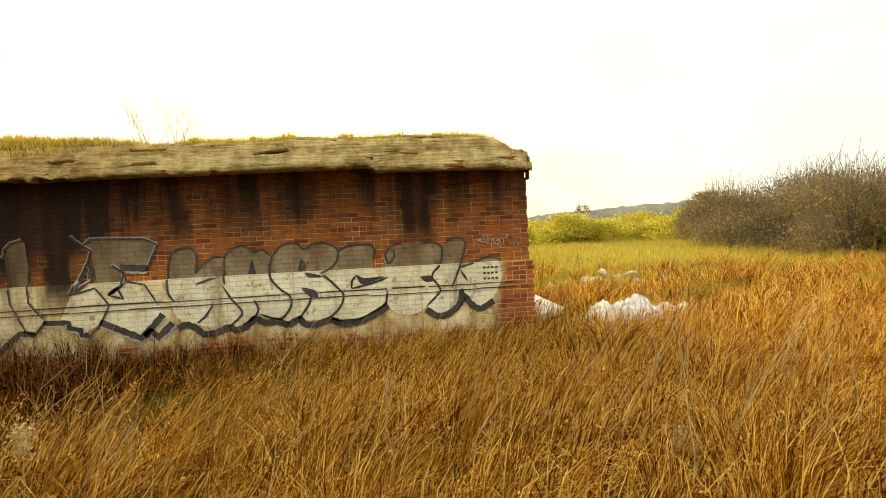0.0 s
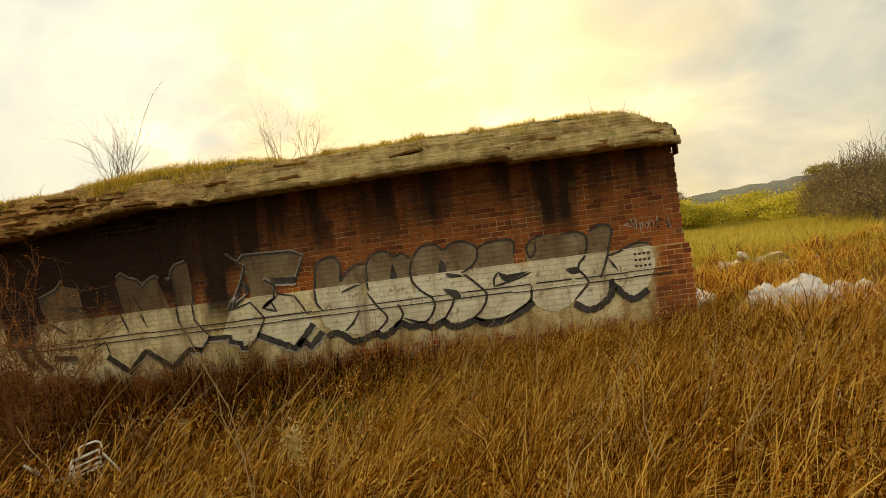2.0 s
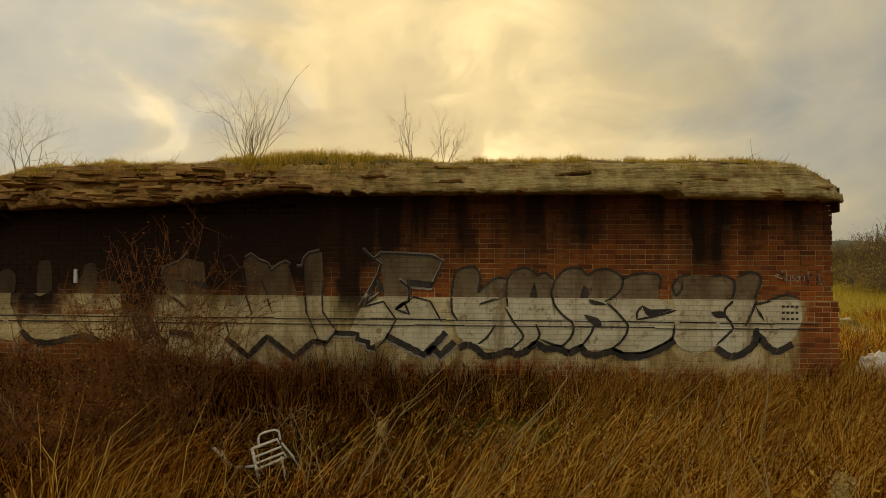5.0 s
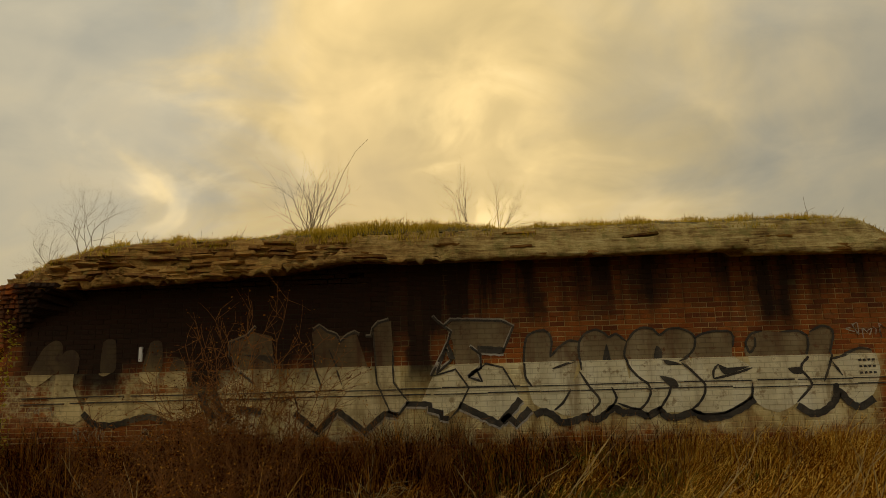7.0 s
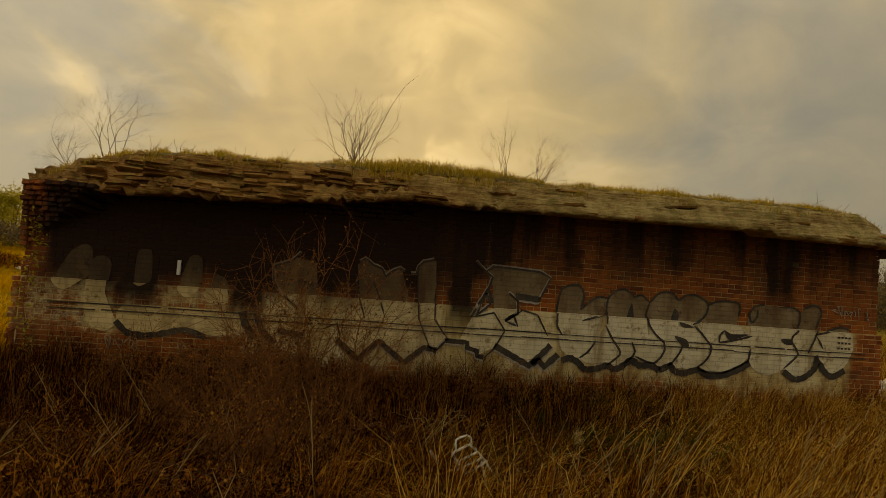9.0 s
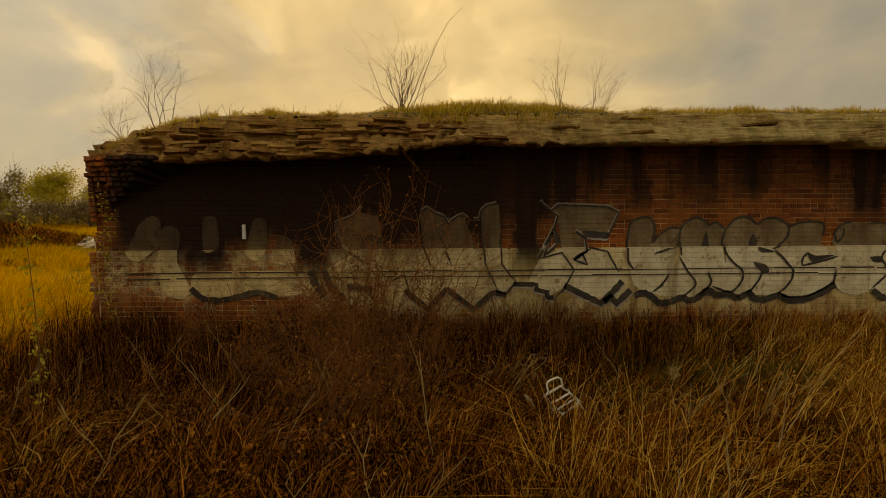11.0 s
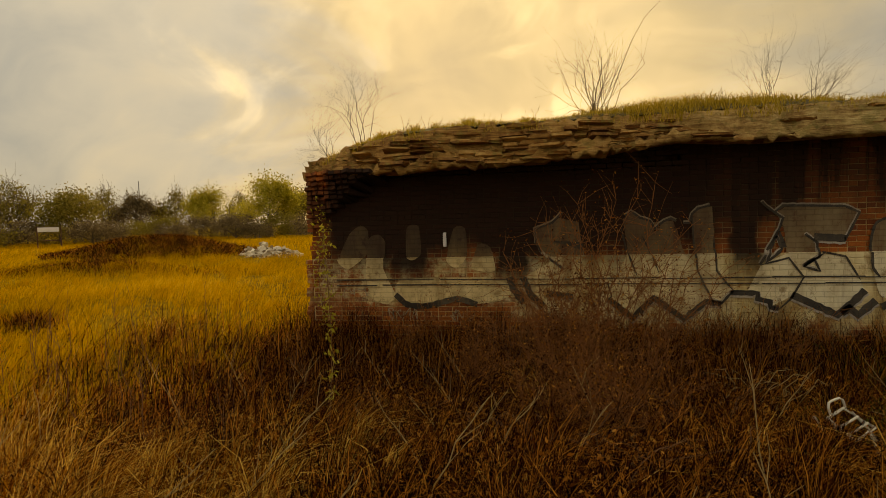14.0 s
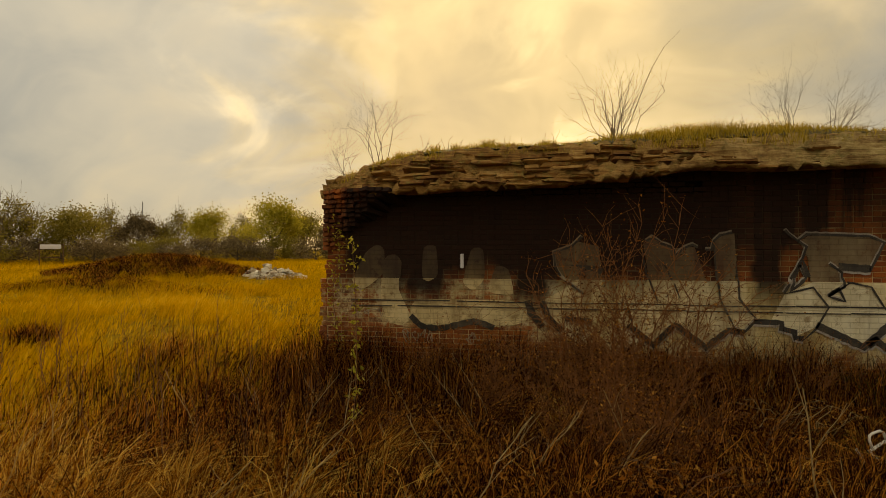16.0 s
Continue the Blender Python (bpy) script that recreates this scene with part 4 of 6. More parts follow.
# ---- plants on the roof ----
rnd = np.random.default_rng(5)
n = 42000
bx = rnd.uniform(-12.1, 1.3, n)
by = roof_front(bx) + 0.20 + 0.10 * wave(bx, bx * 0, 3.1, 0.7) + rnd.beta(1.1, 2.6, n) * 3.2
tuft = wave(bx, by, 2.3, 3.0) * 0.5 + 0.5 + 1.1 * np.exp(-((bx + 6.3) / 1.0) ** 2) + 0.5 * (wave(bx, by * 0.2, 6.0, 1.5) > 0.45)
keep = rnd.uniform(0, 1.2, n) < tuft * np.where(by < roof_front(bx) + 0.5, 0.5, 1.0)
bx, by, tuft = bx[keep], by[keep], tuft[keep]
n = len(bx)
roof_grass = mesh_object("roof_grass", blades("roof_grass", np.stack([bx, by, turf_z(bx, by) - 0.01 - np.clip(roof_front(bx) + 0.36 - by, 0, 1) * 0.6], 1), rnd.uniform(0.03, 0.13, n) * (0.35 + 0.8 * tuft), rnd.uniform(0.005, 0.011, n),
                         rnd.uniform(0.1, 0.9, n), rnd.uniform(0, 6.28, n), rnd.uniform(-0.8, 0.8, n)), ROOF_GRASS, kind="stuff")
tagged(roof_grass, "short yellow-green grass growing on the roof", "grass")


def bare_shrub(label, place, height, stems, spread, seed, twist=(0, 0), depth=2, mat=None, radius=0.012, category="shrub", name="bare_shrub", kids=3, group=""):
    r = np.random.default_rng(seed)
    top = thing(name, label, category, group, place)
    for k in range(stems):
        a = r.uniform(0, 6.28)
        w = np.array([math.cos(a) * spread * r.uniform(0.2, 1) + twist[0], math.sin(a) * spread * r.uniform(0.2, 1) * 0.6 + twist[1], 1.0])
        seg = branching(r, (r.normal(0, 0.06), r.normal(0, 0.05), -0.06), w / np.linalg.norm(w), height * r.uniform(0.55, 1.0), radius, depth, 0.45, 0.12, kids)
        mesh_object("stem", tube_mesh("stem", seg, 3), mat or TWIG, top)
    return top


top = bare_shrub("leafless many-stemmed shrub rooted in the roof turf", (-7.6, 8.95, float(turf_z(-7.6, 8.95))), 1.1, 26, 0.62, 31, depth=1, radius=0.0075)
mesh_object("long_shoot", tube_mesh("long_shoot", bent([(0.1, 0, 0), (0.35, 0, 0.7), (0.55, 0.02, 1.2), (0.75, 0.02, 1.55), (0.98, 0.02, 1.78)], 0.007, 0.002), 3), TWIG, top)
top = bare_shrub("leafless straggling shrub rooted in the roof turf", (-4.85, 9.3, float(turf_z(-4.85, 9.3))), 1.05, 9, 0.6, 47, (0.1, 0), 2, radius=0.007)
bare_shrub("low leafless arching shrub on the roof turf", (-4.35, 9.2, float(turf_z(-4.35, 9.2))), 0.75, 11, 1.0, 12, (0.45, 0), 2, radius=0.0065)
bare_shrub("small leafless sapling on the roof's end", (-11.45, 8.9, float(turf_z(-11.45, 8.9))), 1.2, 6, 0.2, 8, depth=3, radius=0.009)
bare_shrub("leaning leafless sapling on the roof's end", (-12.05, 8.8, float(turf_z(-12.05, 8.8))), 0.85, 6, 0.35, 18, (-0.6, 0), 3, radius=0.008)
bare_shrub("thin leafless weeds hanging at the roof's end", (-12.1, 8.45, 2.78), 0.45, 3, 0.4, 28, (-0.8, -0.1), 1, radius=0.005)
for k, (x, h) in enumerate(((-10.6, 0.3), (-10.2, 0.26), (-9.3, 0.22), (-6.0, 0.34), (-5.6, 0.32), (-2.6, 0.2), (0.35, 0.32), (0.75, 0.25), (-8.7, 0.3))):
    bare_shrub("thin dead weed stalks on the roof", (x, 8.35, float(turf_z(x, 8.35))), h * 1.25, 4, 0.6, 60 + k, (0.3, 0), 0, radius=0.005, name="dead_weed", category="weed", group="weeds on the roof")

# ---- field grass ----


def sward(name, label, mat, x0, x1, y0, y1, count, high, wide, seed, keep_if=None, lean=(0.15, 1.0), drift=None, clump=1.6, category="grass"):
    r = np.random.default_rng(seed)
    x, y = r.uniform(x0, x1, count), r.uniform(y0, y1, count)
    dens = 0.5 + 0.5 * wave(x, y, clump, seed * 0.7)
    ok = r.uniform(0, 1, count) < np.clip(0.25 + 0.9 * dens, 0, 1)
    ok &= ~((x > X0 - 0.1) & (x < X1 + 0.1) & (y > LOW_Y - 0.06))
    if keep_if is not None:
        ok &= r.uniform(0, 1, count) < keep_if(x, y)
    x, y, dens = x[ok], y[ok], dens[ok]
    n = len(x)
    h = r.uniform(*high, n) * (0.45 + 0.8 * dens)
    facing = r.uniform(0, 6.28, n)
    sway = r.uniform(-1.2, 1.2, n)
    if drift is not None:
        sway = drift - facing + r.normal(0, 0.7, n)
    data = blades(name, np.stack([x, y, ground_z(x, y) - 0.02], 1), h, r.uniform(*wide, n), r.uniform(*lean, n), facing, sway)
    return tagged(mesh_object(name, data, mat, kind="stuff"), label, category)


def golden(x, y):
    a = np.clip((x + 4.4) / 3.2, 0, 1) + 0.38 * np.clip((x + 5.9) / 0.7, 0, 1) * np.clip((4.6 - y - 0.25 * np.sin(x * 2.1)) / 0.8, 0, 1) + np.clip((-9.6 - x) / 1.2, 0, 1) * np.clip((4.4 - y) / 1.0, 0, 1)
    hollow = np.exp(-((x + 3.7) / 1.2) ** 2 - ((y - 6.3) / 1.0) ** 2)
    return np.clip(a, 0.015, 1) * (1 - 0.85 * hollow) * (1 - 0.9 * np.exp(-((x + 5.75) / 0.65) ** 2 - ((y - 5.0) / 0.8) ** 2))


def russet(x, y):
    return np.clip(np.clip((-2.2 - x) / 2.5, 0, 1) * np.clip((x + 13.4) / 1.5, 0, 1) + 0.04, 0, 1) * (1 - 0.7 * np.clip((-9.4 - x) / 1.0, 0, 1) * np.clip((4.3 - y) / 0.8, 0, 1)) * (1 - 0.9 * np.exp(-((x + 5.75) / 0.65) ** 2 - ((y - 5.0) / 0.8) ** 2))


sward("tall_dry_grass", "tall golden dead grass leaning with the wind", STRAW, -15.0, 7.0, 1.4, 8.0, 95000, (0.25, 0.75), (0.004, 0.011), 11, golden, (0.1, 1.3), 0.2, 2.6)
sward("fallen_grass", "flattened bleached grass lying in mats", STRAW, -15.0, 7.0, 1.3, 8.0, 80000, (0.25, 0.6), (0.004, 0.011), 12, golden, (1.2, 2.4), None, 3.1)
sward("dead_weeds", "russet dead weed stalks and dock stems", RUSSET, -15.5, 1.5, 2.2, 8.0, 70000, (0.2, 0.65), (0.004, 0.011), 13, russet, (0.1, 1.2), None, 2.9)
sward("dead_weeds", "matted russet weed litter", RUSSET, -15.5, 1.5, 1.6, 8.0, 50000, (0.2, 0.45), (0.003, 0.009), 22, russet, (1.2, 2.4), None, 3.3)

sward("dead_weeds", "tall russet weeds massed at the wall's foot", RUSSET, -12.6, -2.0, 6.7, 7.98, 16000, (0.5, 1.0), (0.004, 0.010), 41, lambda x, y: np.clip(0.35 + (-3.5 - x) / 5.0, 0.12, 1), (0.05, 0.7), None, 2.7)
sward("tall_dry_grass", "golden grass along the wall's foot", STRAW, -2.4, 1.6, 6.6, 7.98, 3500, (0.3, 0.65), (0.004, 0.010), 42, None, (0.05, 0.8), 0.2, 2.9)


def tussocks(name, label, mat, spots, seed, per, high, wide, category="grass"):
    """Grass growing in dense clumps that splay out from their feet."""
    r = np.random.default_rng(seed)
    c = np.asarray(spots, float)
    idx = np.repeat(np.arange(len(c)), per)
    n = len(idx)
    a, d = r.uniform(0, 6.28, n), np.sqrt(r.uniform(0, 1, n)) * c[idx, 2]
    x, y = c[idx, 0] + np.cos(a) * d, c[idx, 1] + np.sin(a) * d
    ok = (y < LOW_Y - 0.05) | (x > X1 + 0.1) | (x < X0 - 0.1)
    idx, a, d, x, y = idx[ok], a[ok], d[ok], x[ok], y[ok]
    n = len(x)
    facing = r.uniform(0, 6.28, n)
    blow = c[idx, 4]
    data = blades(name, np.stack([x, y, ground_z(x, y) - 0.02], 1), c[idx, 3] * r.uniform(*high, n), r.uniform(*wide, n), np.abs(r.normal(0.45, 0.35, n)) + 0.9 * d / np.maximum(c[idx, 2], 0.05) * 0.5,
                  facing, np.where(r.uniform(0, 1, n) < 0.6, blow, a) - facing + r.normal(0, 0.35, n))
    return tagged(mesh_object(name, data, mat, kind="stuff"), label, category)


r = np.random.default_rng(303)
def spots_in(count, x0, x1, y0, y1, rad, tall, keep_if):
    x, y = r.uniform(x0, x1, count * 3), r.uniform(y0, y1, count * 3)
    ok = r.uniform(0, 1, count * 3) < keep_if(x, y)
    x, y = x[ok][:count], y[ok][:count]
    return np.stack([x, y, r.uniform(*rad, len(x)), r.uniform(*tall, len(x)), r.normal(0.25, 0.55, len(x)) + np.where(r.uniform(0, 1, len(x)) < 0.12, 2.6, 0)], 1)


tussocks("grass_tussocks", "splaying golden tussocks of dead grass", STRAW, spots_in(330, -15, 7, 1.7, 7.6, (0.06, 0.22), (0.4, 0.85), golden), 31, 210, (0.5, 1.1), (0.003, 0.008))
tussocks("tall_straw", "very tall golden grass bent by the wind", STRAW, spots_in(12, -6.4, -5.6, 2.4, 3.5, (0.15, 0.4), (0.8, 1.25), lambda x, y: x * 0 + 1), 37, 60, (0.6, 1.1), (0.003, 0.007))
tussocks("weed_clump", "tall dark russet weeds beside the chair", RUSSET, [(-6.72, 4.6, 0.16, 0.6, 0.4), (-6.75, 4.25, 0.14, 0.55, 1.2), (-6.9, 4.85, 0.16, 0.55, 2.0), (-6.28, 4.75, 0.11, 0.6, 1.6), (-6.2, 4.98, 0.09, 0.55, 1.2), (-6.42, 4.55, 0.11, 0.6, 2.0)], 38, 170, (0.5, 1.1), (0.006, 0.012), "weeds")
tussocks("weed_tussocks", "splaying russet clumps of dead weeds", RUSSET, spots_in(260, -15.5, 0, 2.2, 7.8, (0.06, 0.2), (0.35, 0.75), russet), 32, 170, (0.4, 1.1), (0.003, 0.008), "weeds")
tussocks("grass_tussocks", "scattered bleached grass clumps among the weeds", STRAW, spots_in(34, -13, -3, 2.0, 7.0, (0.04, 0.12), (0.3, 0.65), russet), 33, 70, (0.4, 1.1), (0.005, 0.011))
tussocks("grass_tussocks", "splaying golden tussocks beside the building", STRAW, spots_in(170, 1.6, 14, 6, 18, (0.1, 0.3), (0.5, 0.95), lambda x, y: 1 - 0.95 * np.exp(-((x - 3.3) / 1.7) ** 2 - ((y - 8.2) / 1.7) ** 2)), 34, 120, (0.5, 1.1), (0.008, 0.018))
tussocks("grass_tussocks", "yellow tussocks in the open field", FIELD, spots_in(420, -34, -12.6, 3.2, 30, (0.1, 0.35), (0.25, 0.5), lambda x, y: x * 0 + 1), 35, 80, (0.5, 1.1), (0.009, 0.02))
sward("short_green_grass", "patch of fresh green grass below the wall", GREEN, -7.0, -1.0, 4.0, 7.9, 90000, (0.25, 0.5), (0.006, 0.013), 14, lambda x, y: np.exp(-((x + 3.7) / 1.1) ** 2 - ((y - 6.4) / 1.0) ** 2), (0.3, 1.4))
sward("tall_dry_grass", "tall golden dead grass beside the building", STRAW, 1.3, 15.0, 5.5, 13.0, 40000, (0.35, 0.8), (0.008, 0.018), 15, lambda x, y: 1 - 0.85 * np.exp(-((x - 3.3) / 1.7) ** 2 - ((y - 8.2) / 1.7) ** 2), (0.1, 1.0), None, 2.2)
sward("field_grass", "yellow winter grass of the open field", FIELD, -34.0, -12.2, 3.0, 34.0, 150000, (0.18, 0.45), (0.009, 0.02), 16, lambda x, y: np.clip(1.25 - y / 40, 0.3, 1), (0.2, 1.0), 0.6, 0.6)
sward("field_grass", "yellow-green winter grass beyond the building", OLIVE, 1.5, 42.0, 16.0, 60.0, 110000, (0.3, 0.7), (0.015, 0.035), 17, None, (0.1, 0.7), 0.6, 0.4)
sward("field_grass", "olive winter grass beside the building", OLIVE, 2.5, 18.0, 9.0, 20.0, 40000, (0.3, 0.65), (0.008, 0.018), 25, None, (0.1, 0.9), None, 1.1)
sward("field_grass", "yellow winter grass out in the wide field", FIELD, -75.0, -33.0, 4.0, 32.0, 60000, (0.25, 0.5), (0.02, 0.045), 26, None, (0.2, 0.9), 0.6, 0.3)
sward("field_grass", "yellow winter grass far across the field", FIELD, -80.0, -14.0, 30.0, 85.0, 80000, (0.3, 0.6), (0.03, 0.06), 18, None, (0.1, 0.7), 0.6, 0.25)
sward("dead_weeds", "upright brown dead stalks at the building's corner", RUSSET, -14.4, -10.2, 3.8, 8.2, 2600, (0.5, 1.0), (0.004, 0.009), 19, None, (0.02, 0.3))
sward("field_grass", "rough grass behind the camera's path", FIELD, -24.0, 12.0, -14.0, -0.8, 40000, (0.2, 0.5), (0.01, 0.02), 20)


def stalks(name, label, mat, spots, seed, high, radius, forks=3, category="weed"):
    """Pale or russet dead stalks with a few forked tips, each a thing."""
    r = np.random.default_rng(seed)
    for x, y, h, dx in spots:
        z = float(ground_z(x, y)) - 0.03
        pts = [(0, 0, 0)]
        for k in range(1, 6):
            pts.append((dx * h * (k / 5) ** 1.4 + r.normal(0, 0.012), r.normal(0, 0.015), h * k / 5))
        top = thing(name, label, category, label, (x, y, z))
        mesh_object("stalk", rod("stalk", pts, radius, radius * 0.35), mat, top)
        for k in range(forks):
            p = pts[2 + k % 4]
            q = (p[0] + r.uniform(-0.5, 0.8) * 0.3 * h + dx * 0.1, p[1] + r.normal(0, 0.08), p[2] + r.uniform(0.15, 0.35) * h)
            mesh_object("twig", tube_mesh("twig", bent([p, tuple((np.array(p) + np.array(q)) / 2 + r.normal(0, 0.015, 3)), q], radius * 0.5, radius * 0.2), 3), mat, top)


r = np.random.default_rng(77)
stalks("dead_stalk", "bleached forked dead stalk leaning in the grass", PALE_CANE, [(r.uniform(-5.5, 3.5), r.uniform(2.2, 5.5), r.uniform(0.65, 1.15), r.uniform(-0.2, 0.8)) for _ in range(52)], 3, 1, 0.006, 5)
stalks("dead_stalk", "pale dead stalk among dark weeds", PALE_CANE, [(r.uniform(-12.5, -4.5), r.uniform(2.4, 7.2), r.uniform(0.5, 0.95), r.uniform(-0.7, 0.9)) for _ in range(42)], 4, 1, 0.006)
stalks("dock_stalk", "upright russet dock stalk", RED_CANE, [(r.uniform(-15.5, -10.6), r.uniform(3.6, 8.0), r.uniform(0.55, 1.0), r.uniform(-0.15, 0.15)) for _ in range(60)], 5, 1, 0.006, 4)
stalks("dock_stalk", "upright russet weed stalk before the wall", RED_CANE, [(r.uniform(-10.5, 1.2), r.uniform(6.4, 7.9), r.uniform(0.4, 0.85), r.uniform(-0.3, 0.3)) for _ in range(60)], 6, 1, 0.005, 4)
stalks("dock_stalk", "brown dead stalk in the side grass", RED_CANE, [(r.uniform(1.4, 9.0), r.uniform(6.5, 15.0), r.uniform(0.7, 1.15), r.uniform(-0.1, 0.15)) for _ in range(60)], 8, 1, 0.006, 3)


def plumed_grass(name, label, mat, x, y, high, radius, seed, blow=0.15, plume=12):
    """Tall thin stems bent by the wind, each with a loose plume of seed at its tip."""
    r = np.random.default_rng(seed)
    n = len(x)
    h, a = r.uniform(*high, n), r.normal(blow, 0.4, n)
    reach = h * np.abs(r.normal(0.5, 0.22, n))
    base = np.stack([x, y, ground_z(x, y) - 0.03], 1)
    side = np.stack([np.cos(a), np.sin(a) * 0.6, a * 0], 1)
    at = [base + side * (reach * t ** 1.6)[:, None] + np.array([0, 0, 1.0]) * (h * (t - 0.12 * t * t))[:, None] + r.normal(0, 0.006, (n, 3)) for t in np.linspace(0, 1, 6)]
    rows = [np.concatenate([at[k], at[k + 1], np.full((n, 1), radius * (1 - 0.14 * k)), np.full((n, 1), radius * (0.86 - 0.14 * k))], 1) for k in range(5)]
    v, q = tubes(np.concatenate(rows), 3)
    k = np.repeat(np.arange(n), plume)
    t = r.uniform(0.0, 1.0, n * plume)[:, None]
    c = at[4][k] * (1 - t) + at[5][k] * t + r.normal(0, 0.010, (n * plume, 3))
    v2, q2 = leaf_cards(c, 0.010, r)
    return tagged(mesh_object(name, fast_mesh(name, np.concatenate([v, v2]), np.concatenate([q, q2 + len(v)])), mat, kind="stuff"), label, "grass")


r = np.random.default_rng(515)
px, py = r.uniform(-2.6, 6.5, 900), r.uniform(2.0, 7.4, 900)
plumed_grass("plumed_grass", "tall wind-bent dead grass with loose plumes", STRAW, px, py, (0.55, 1.05), 0.0042, 61)
px, py = r.uniform(-5.2, -2.4, 420), r.uniform(2.2, 5.2, 420)
plumed_grass("plumed_grass", "tall golden plumed grass beside the dark weeds", STRAW, px, py, (0.6, 1.15), 0.0042, 62, 0.1)
px, py = r.uniform(-15.0, -6.4, 700), r.uniform(2.6, 7.6, 700)
plumed_grass("plumed_weeds", "thin russet weeds with withered seed plumes", RUSSET, px, py, (0.4, 0.95), 0.0036, 63, 0.6)

# withered leaves caught among the weeds
r = np.random.default_rng(404)
n = 85000
lx, ly = r.uniform(-14.5, -1.5, n), r.uniform(2.4, 7.95, n)
ok = (r.uniform(0, 1, n) < russet(lx, ly) * (0.35 + 0.65 * (wave(lx, ly, 2.7, 5.0) > -0.1))) & ~((lx > -8.2) & (ly < 3.2))
lx, ly = lx[ok], ly[ok]
lz = ground_z(lx, ly) + r.beta(1.3, 1.9, len(lx)) * (0.32 + 0.28 * wave(lx, ly, 1.9, 2.0))
v, q = leaf_cards(np.stack([lx, ly, lz], 1), 0.021, r)
litter_leaves = mesh_object("withered_leaves", fast_mesh("withered_leaves", v, q), DEAD_LEAF, kind="stuff")
tagged(litter_leaves, "withered russet leaves hanging in the dead weeds", "leaves")

# arching bramble canes, and the leafless bush that climbs the wall
def bramble(label, place, width, height, canes, seed, mat, radius=0.006, name="bramble"):
    r = np.random.default_rng(seed)
    top = thing(name, label, "bramble", "", place)
    for _ in range(canes):
        a = r.uniform(0, 6.28)
        reach, rise = width * r.uniform(0.3, 1.0), height * r.uniform(0.4, 1.0)
        x0, y0 = r.normal(0, width * 0.3), r.normal(0, 0.15)
        pts = []
        for t in np.linspace(0, 1, 8):
            pts.append((x0 + math.cos(a) * reach * t + r.normal(0, 0.025), y0 + math.sin(a) * reach * t * 0.35 + r.normal(0, 0.02), max(0.0, rise * 4 * t * (1 - 0.62 * t) * 0.62 + r.normal(0, 0.02)) - 0.03))
        mesh_object("cane", rod("cane", pts, radius, radius * 0.4), mat, top)
    return top


def wall_bush(place, height, stems, seed):
    """A scraggy bush of thin crooked stems with a few withered leaves left on."""
    r = np.random.default_rng(seed)
    top = thing("wall_bush", "leafless russet bush growing up against the wall", "bush", "bushes against the wall", place)
    tips = []
    for _ in range(stems):
        p = np.array([r.normal(0, 0.16), r.normal(0, 0.05), -0.05])
        d = np.array([r.normal(0, 0.33), r.normal(0, 0.08), 1.0])
        long = height * r.uniform(0.5, 1.0)
        pts = [tuple(p)]
        for _ in range(11):
            d = d + np.array([r.normal(0, 0.22), r.normal(0, 0.07) - 0.25 * (p[1] + 0.02), r.normal(0.08, 0.12)])
            d /= np.linalg.norm(d)
            p = p + d * long / 10
            p[1] = min(p[1], 0.45)
            pts.append(tuple(p))
        mesh_object("stem", rod("stem", pts, 0.0085, 0.003), BUSH_CANE, top)
        twigs = []
        for k in range(3, 12):
            for _ in range(3):
                w = d * 0.3 + np.array([r.normal(0, 0.7), r.normal(0, 0.2), r.normal(0.35, 0.5)])
                w *= r.uniform(0.08, 0.26) / np.linalg.norm(w)
                q0 = np.array(pts[k])
                q1 = q0 + w + r.normal(0, 0.02, 3)
                q2 = q1 + w * 0.7 + r.normal(0, 0.05, 3)
                q2[1] = min(q2[1], 0.5)
                twigs += bent([tuple(q0), tuple(q1), tuple(q2)], 0.0036, 0.0015)
                tips += [q1, q2]
        mesh_object("twig_spray", tube_mesh("twig_spray", twigs, 3), BUSH_CANE, top, kind="stuff")
    c = np.repeat(np.array(tips), 2, 0) + r.normal(0, 0.03, (len(tips) * 2, 3))
    v, q = leaf_cards(c[r.uniform(0, 1, len(c)) < 0.7], 0.016, r)
    mesh_object("foliage", fast_mesh("foliage", v, q), DEAD_LEAF, top, kind="stuff")


for x, y, h, n, sd in ((-8.15, 6.8, 2.2, 15, 71), (-7.75, 6.7, 2.7, 18, 72), (-7.35, 6.75, 1.9, 12, 73), (-8.6, 6.9, 1.5, 10, 74), (-8.1, 6.2, 1.2, 13, 91), (-7.6, 5.9, 1.0, 12, 92), (-8.5, 5.7, 0.9, 11, 93), (-7.9, 5.2, 0.8, 11, 94), (-9.4, 6.6, 0.8, 9, 95), (-10.2, 7.4, 0.9, 5, 75), (-9.5, 7.35, 1.0, 5, 76), (-6.3, 7.4, 1.1, 4, 78), (-5.5, 7.4, 0.9, 4, 79)):
    wall_bush((x, y, float(ground_z(x, y))), h, n, sd)
bramble("tangle of dead bramble against the wall", (-8.9, 7.4, -0.15), 0.9, 1.2, 30, 77, RED_CANE, 0.006)
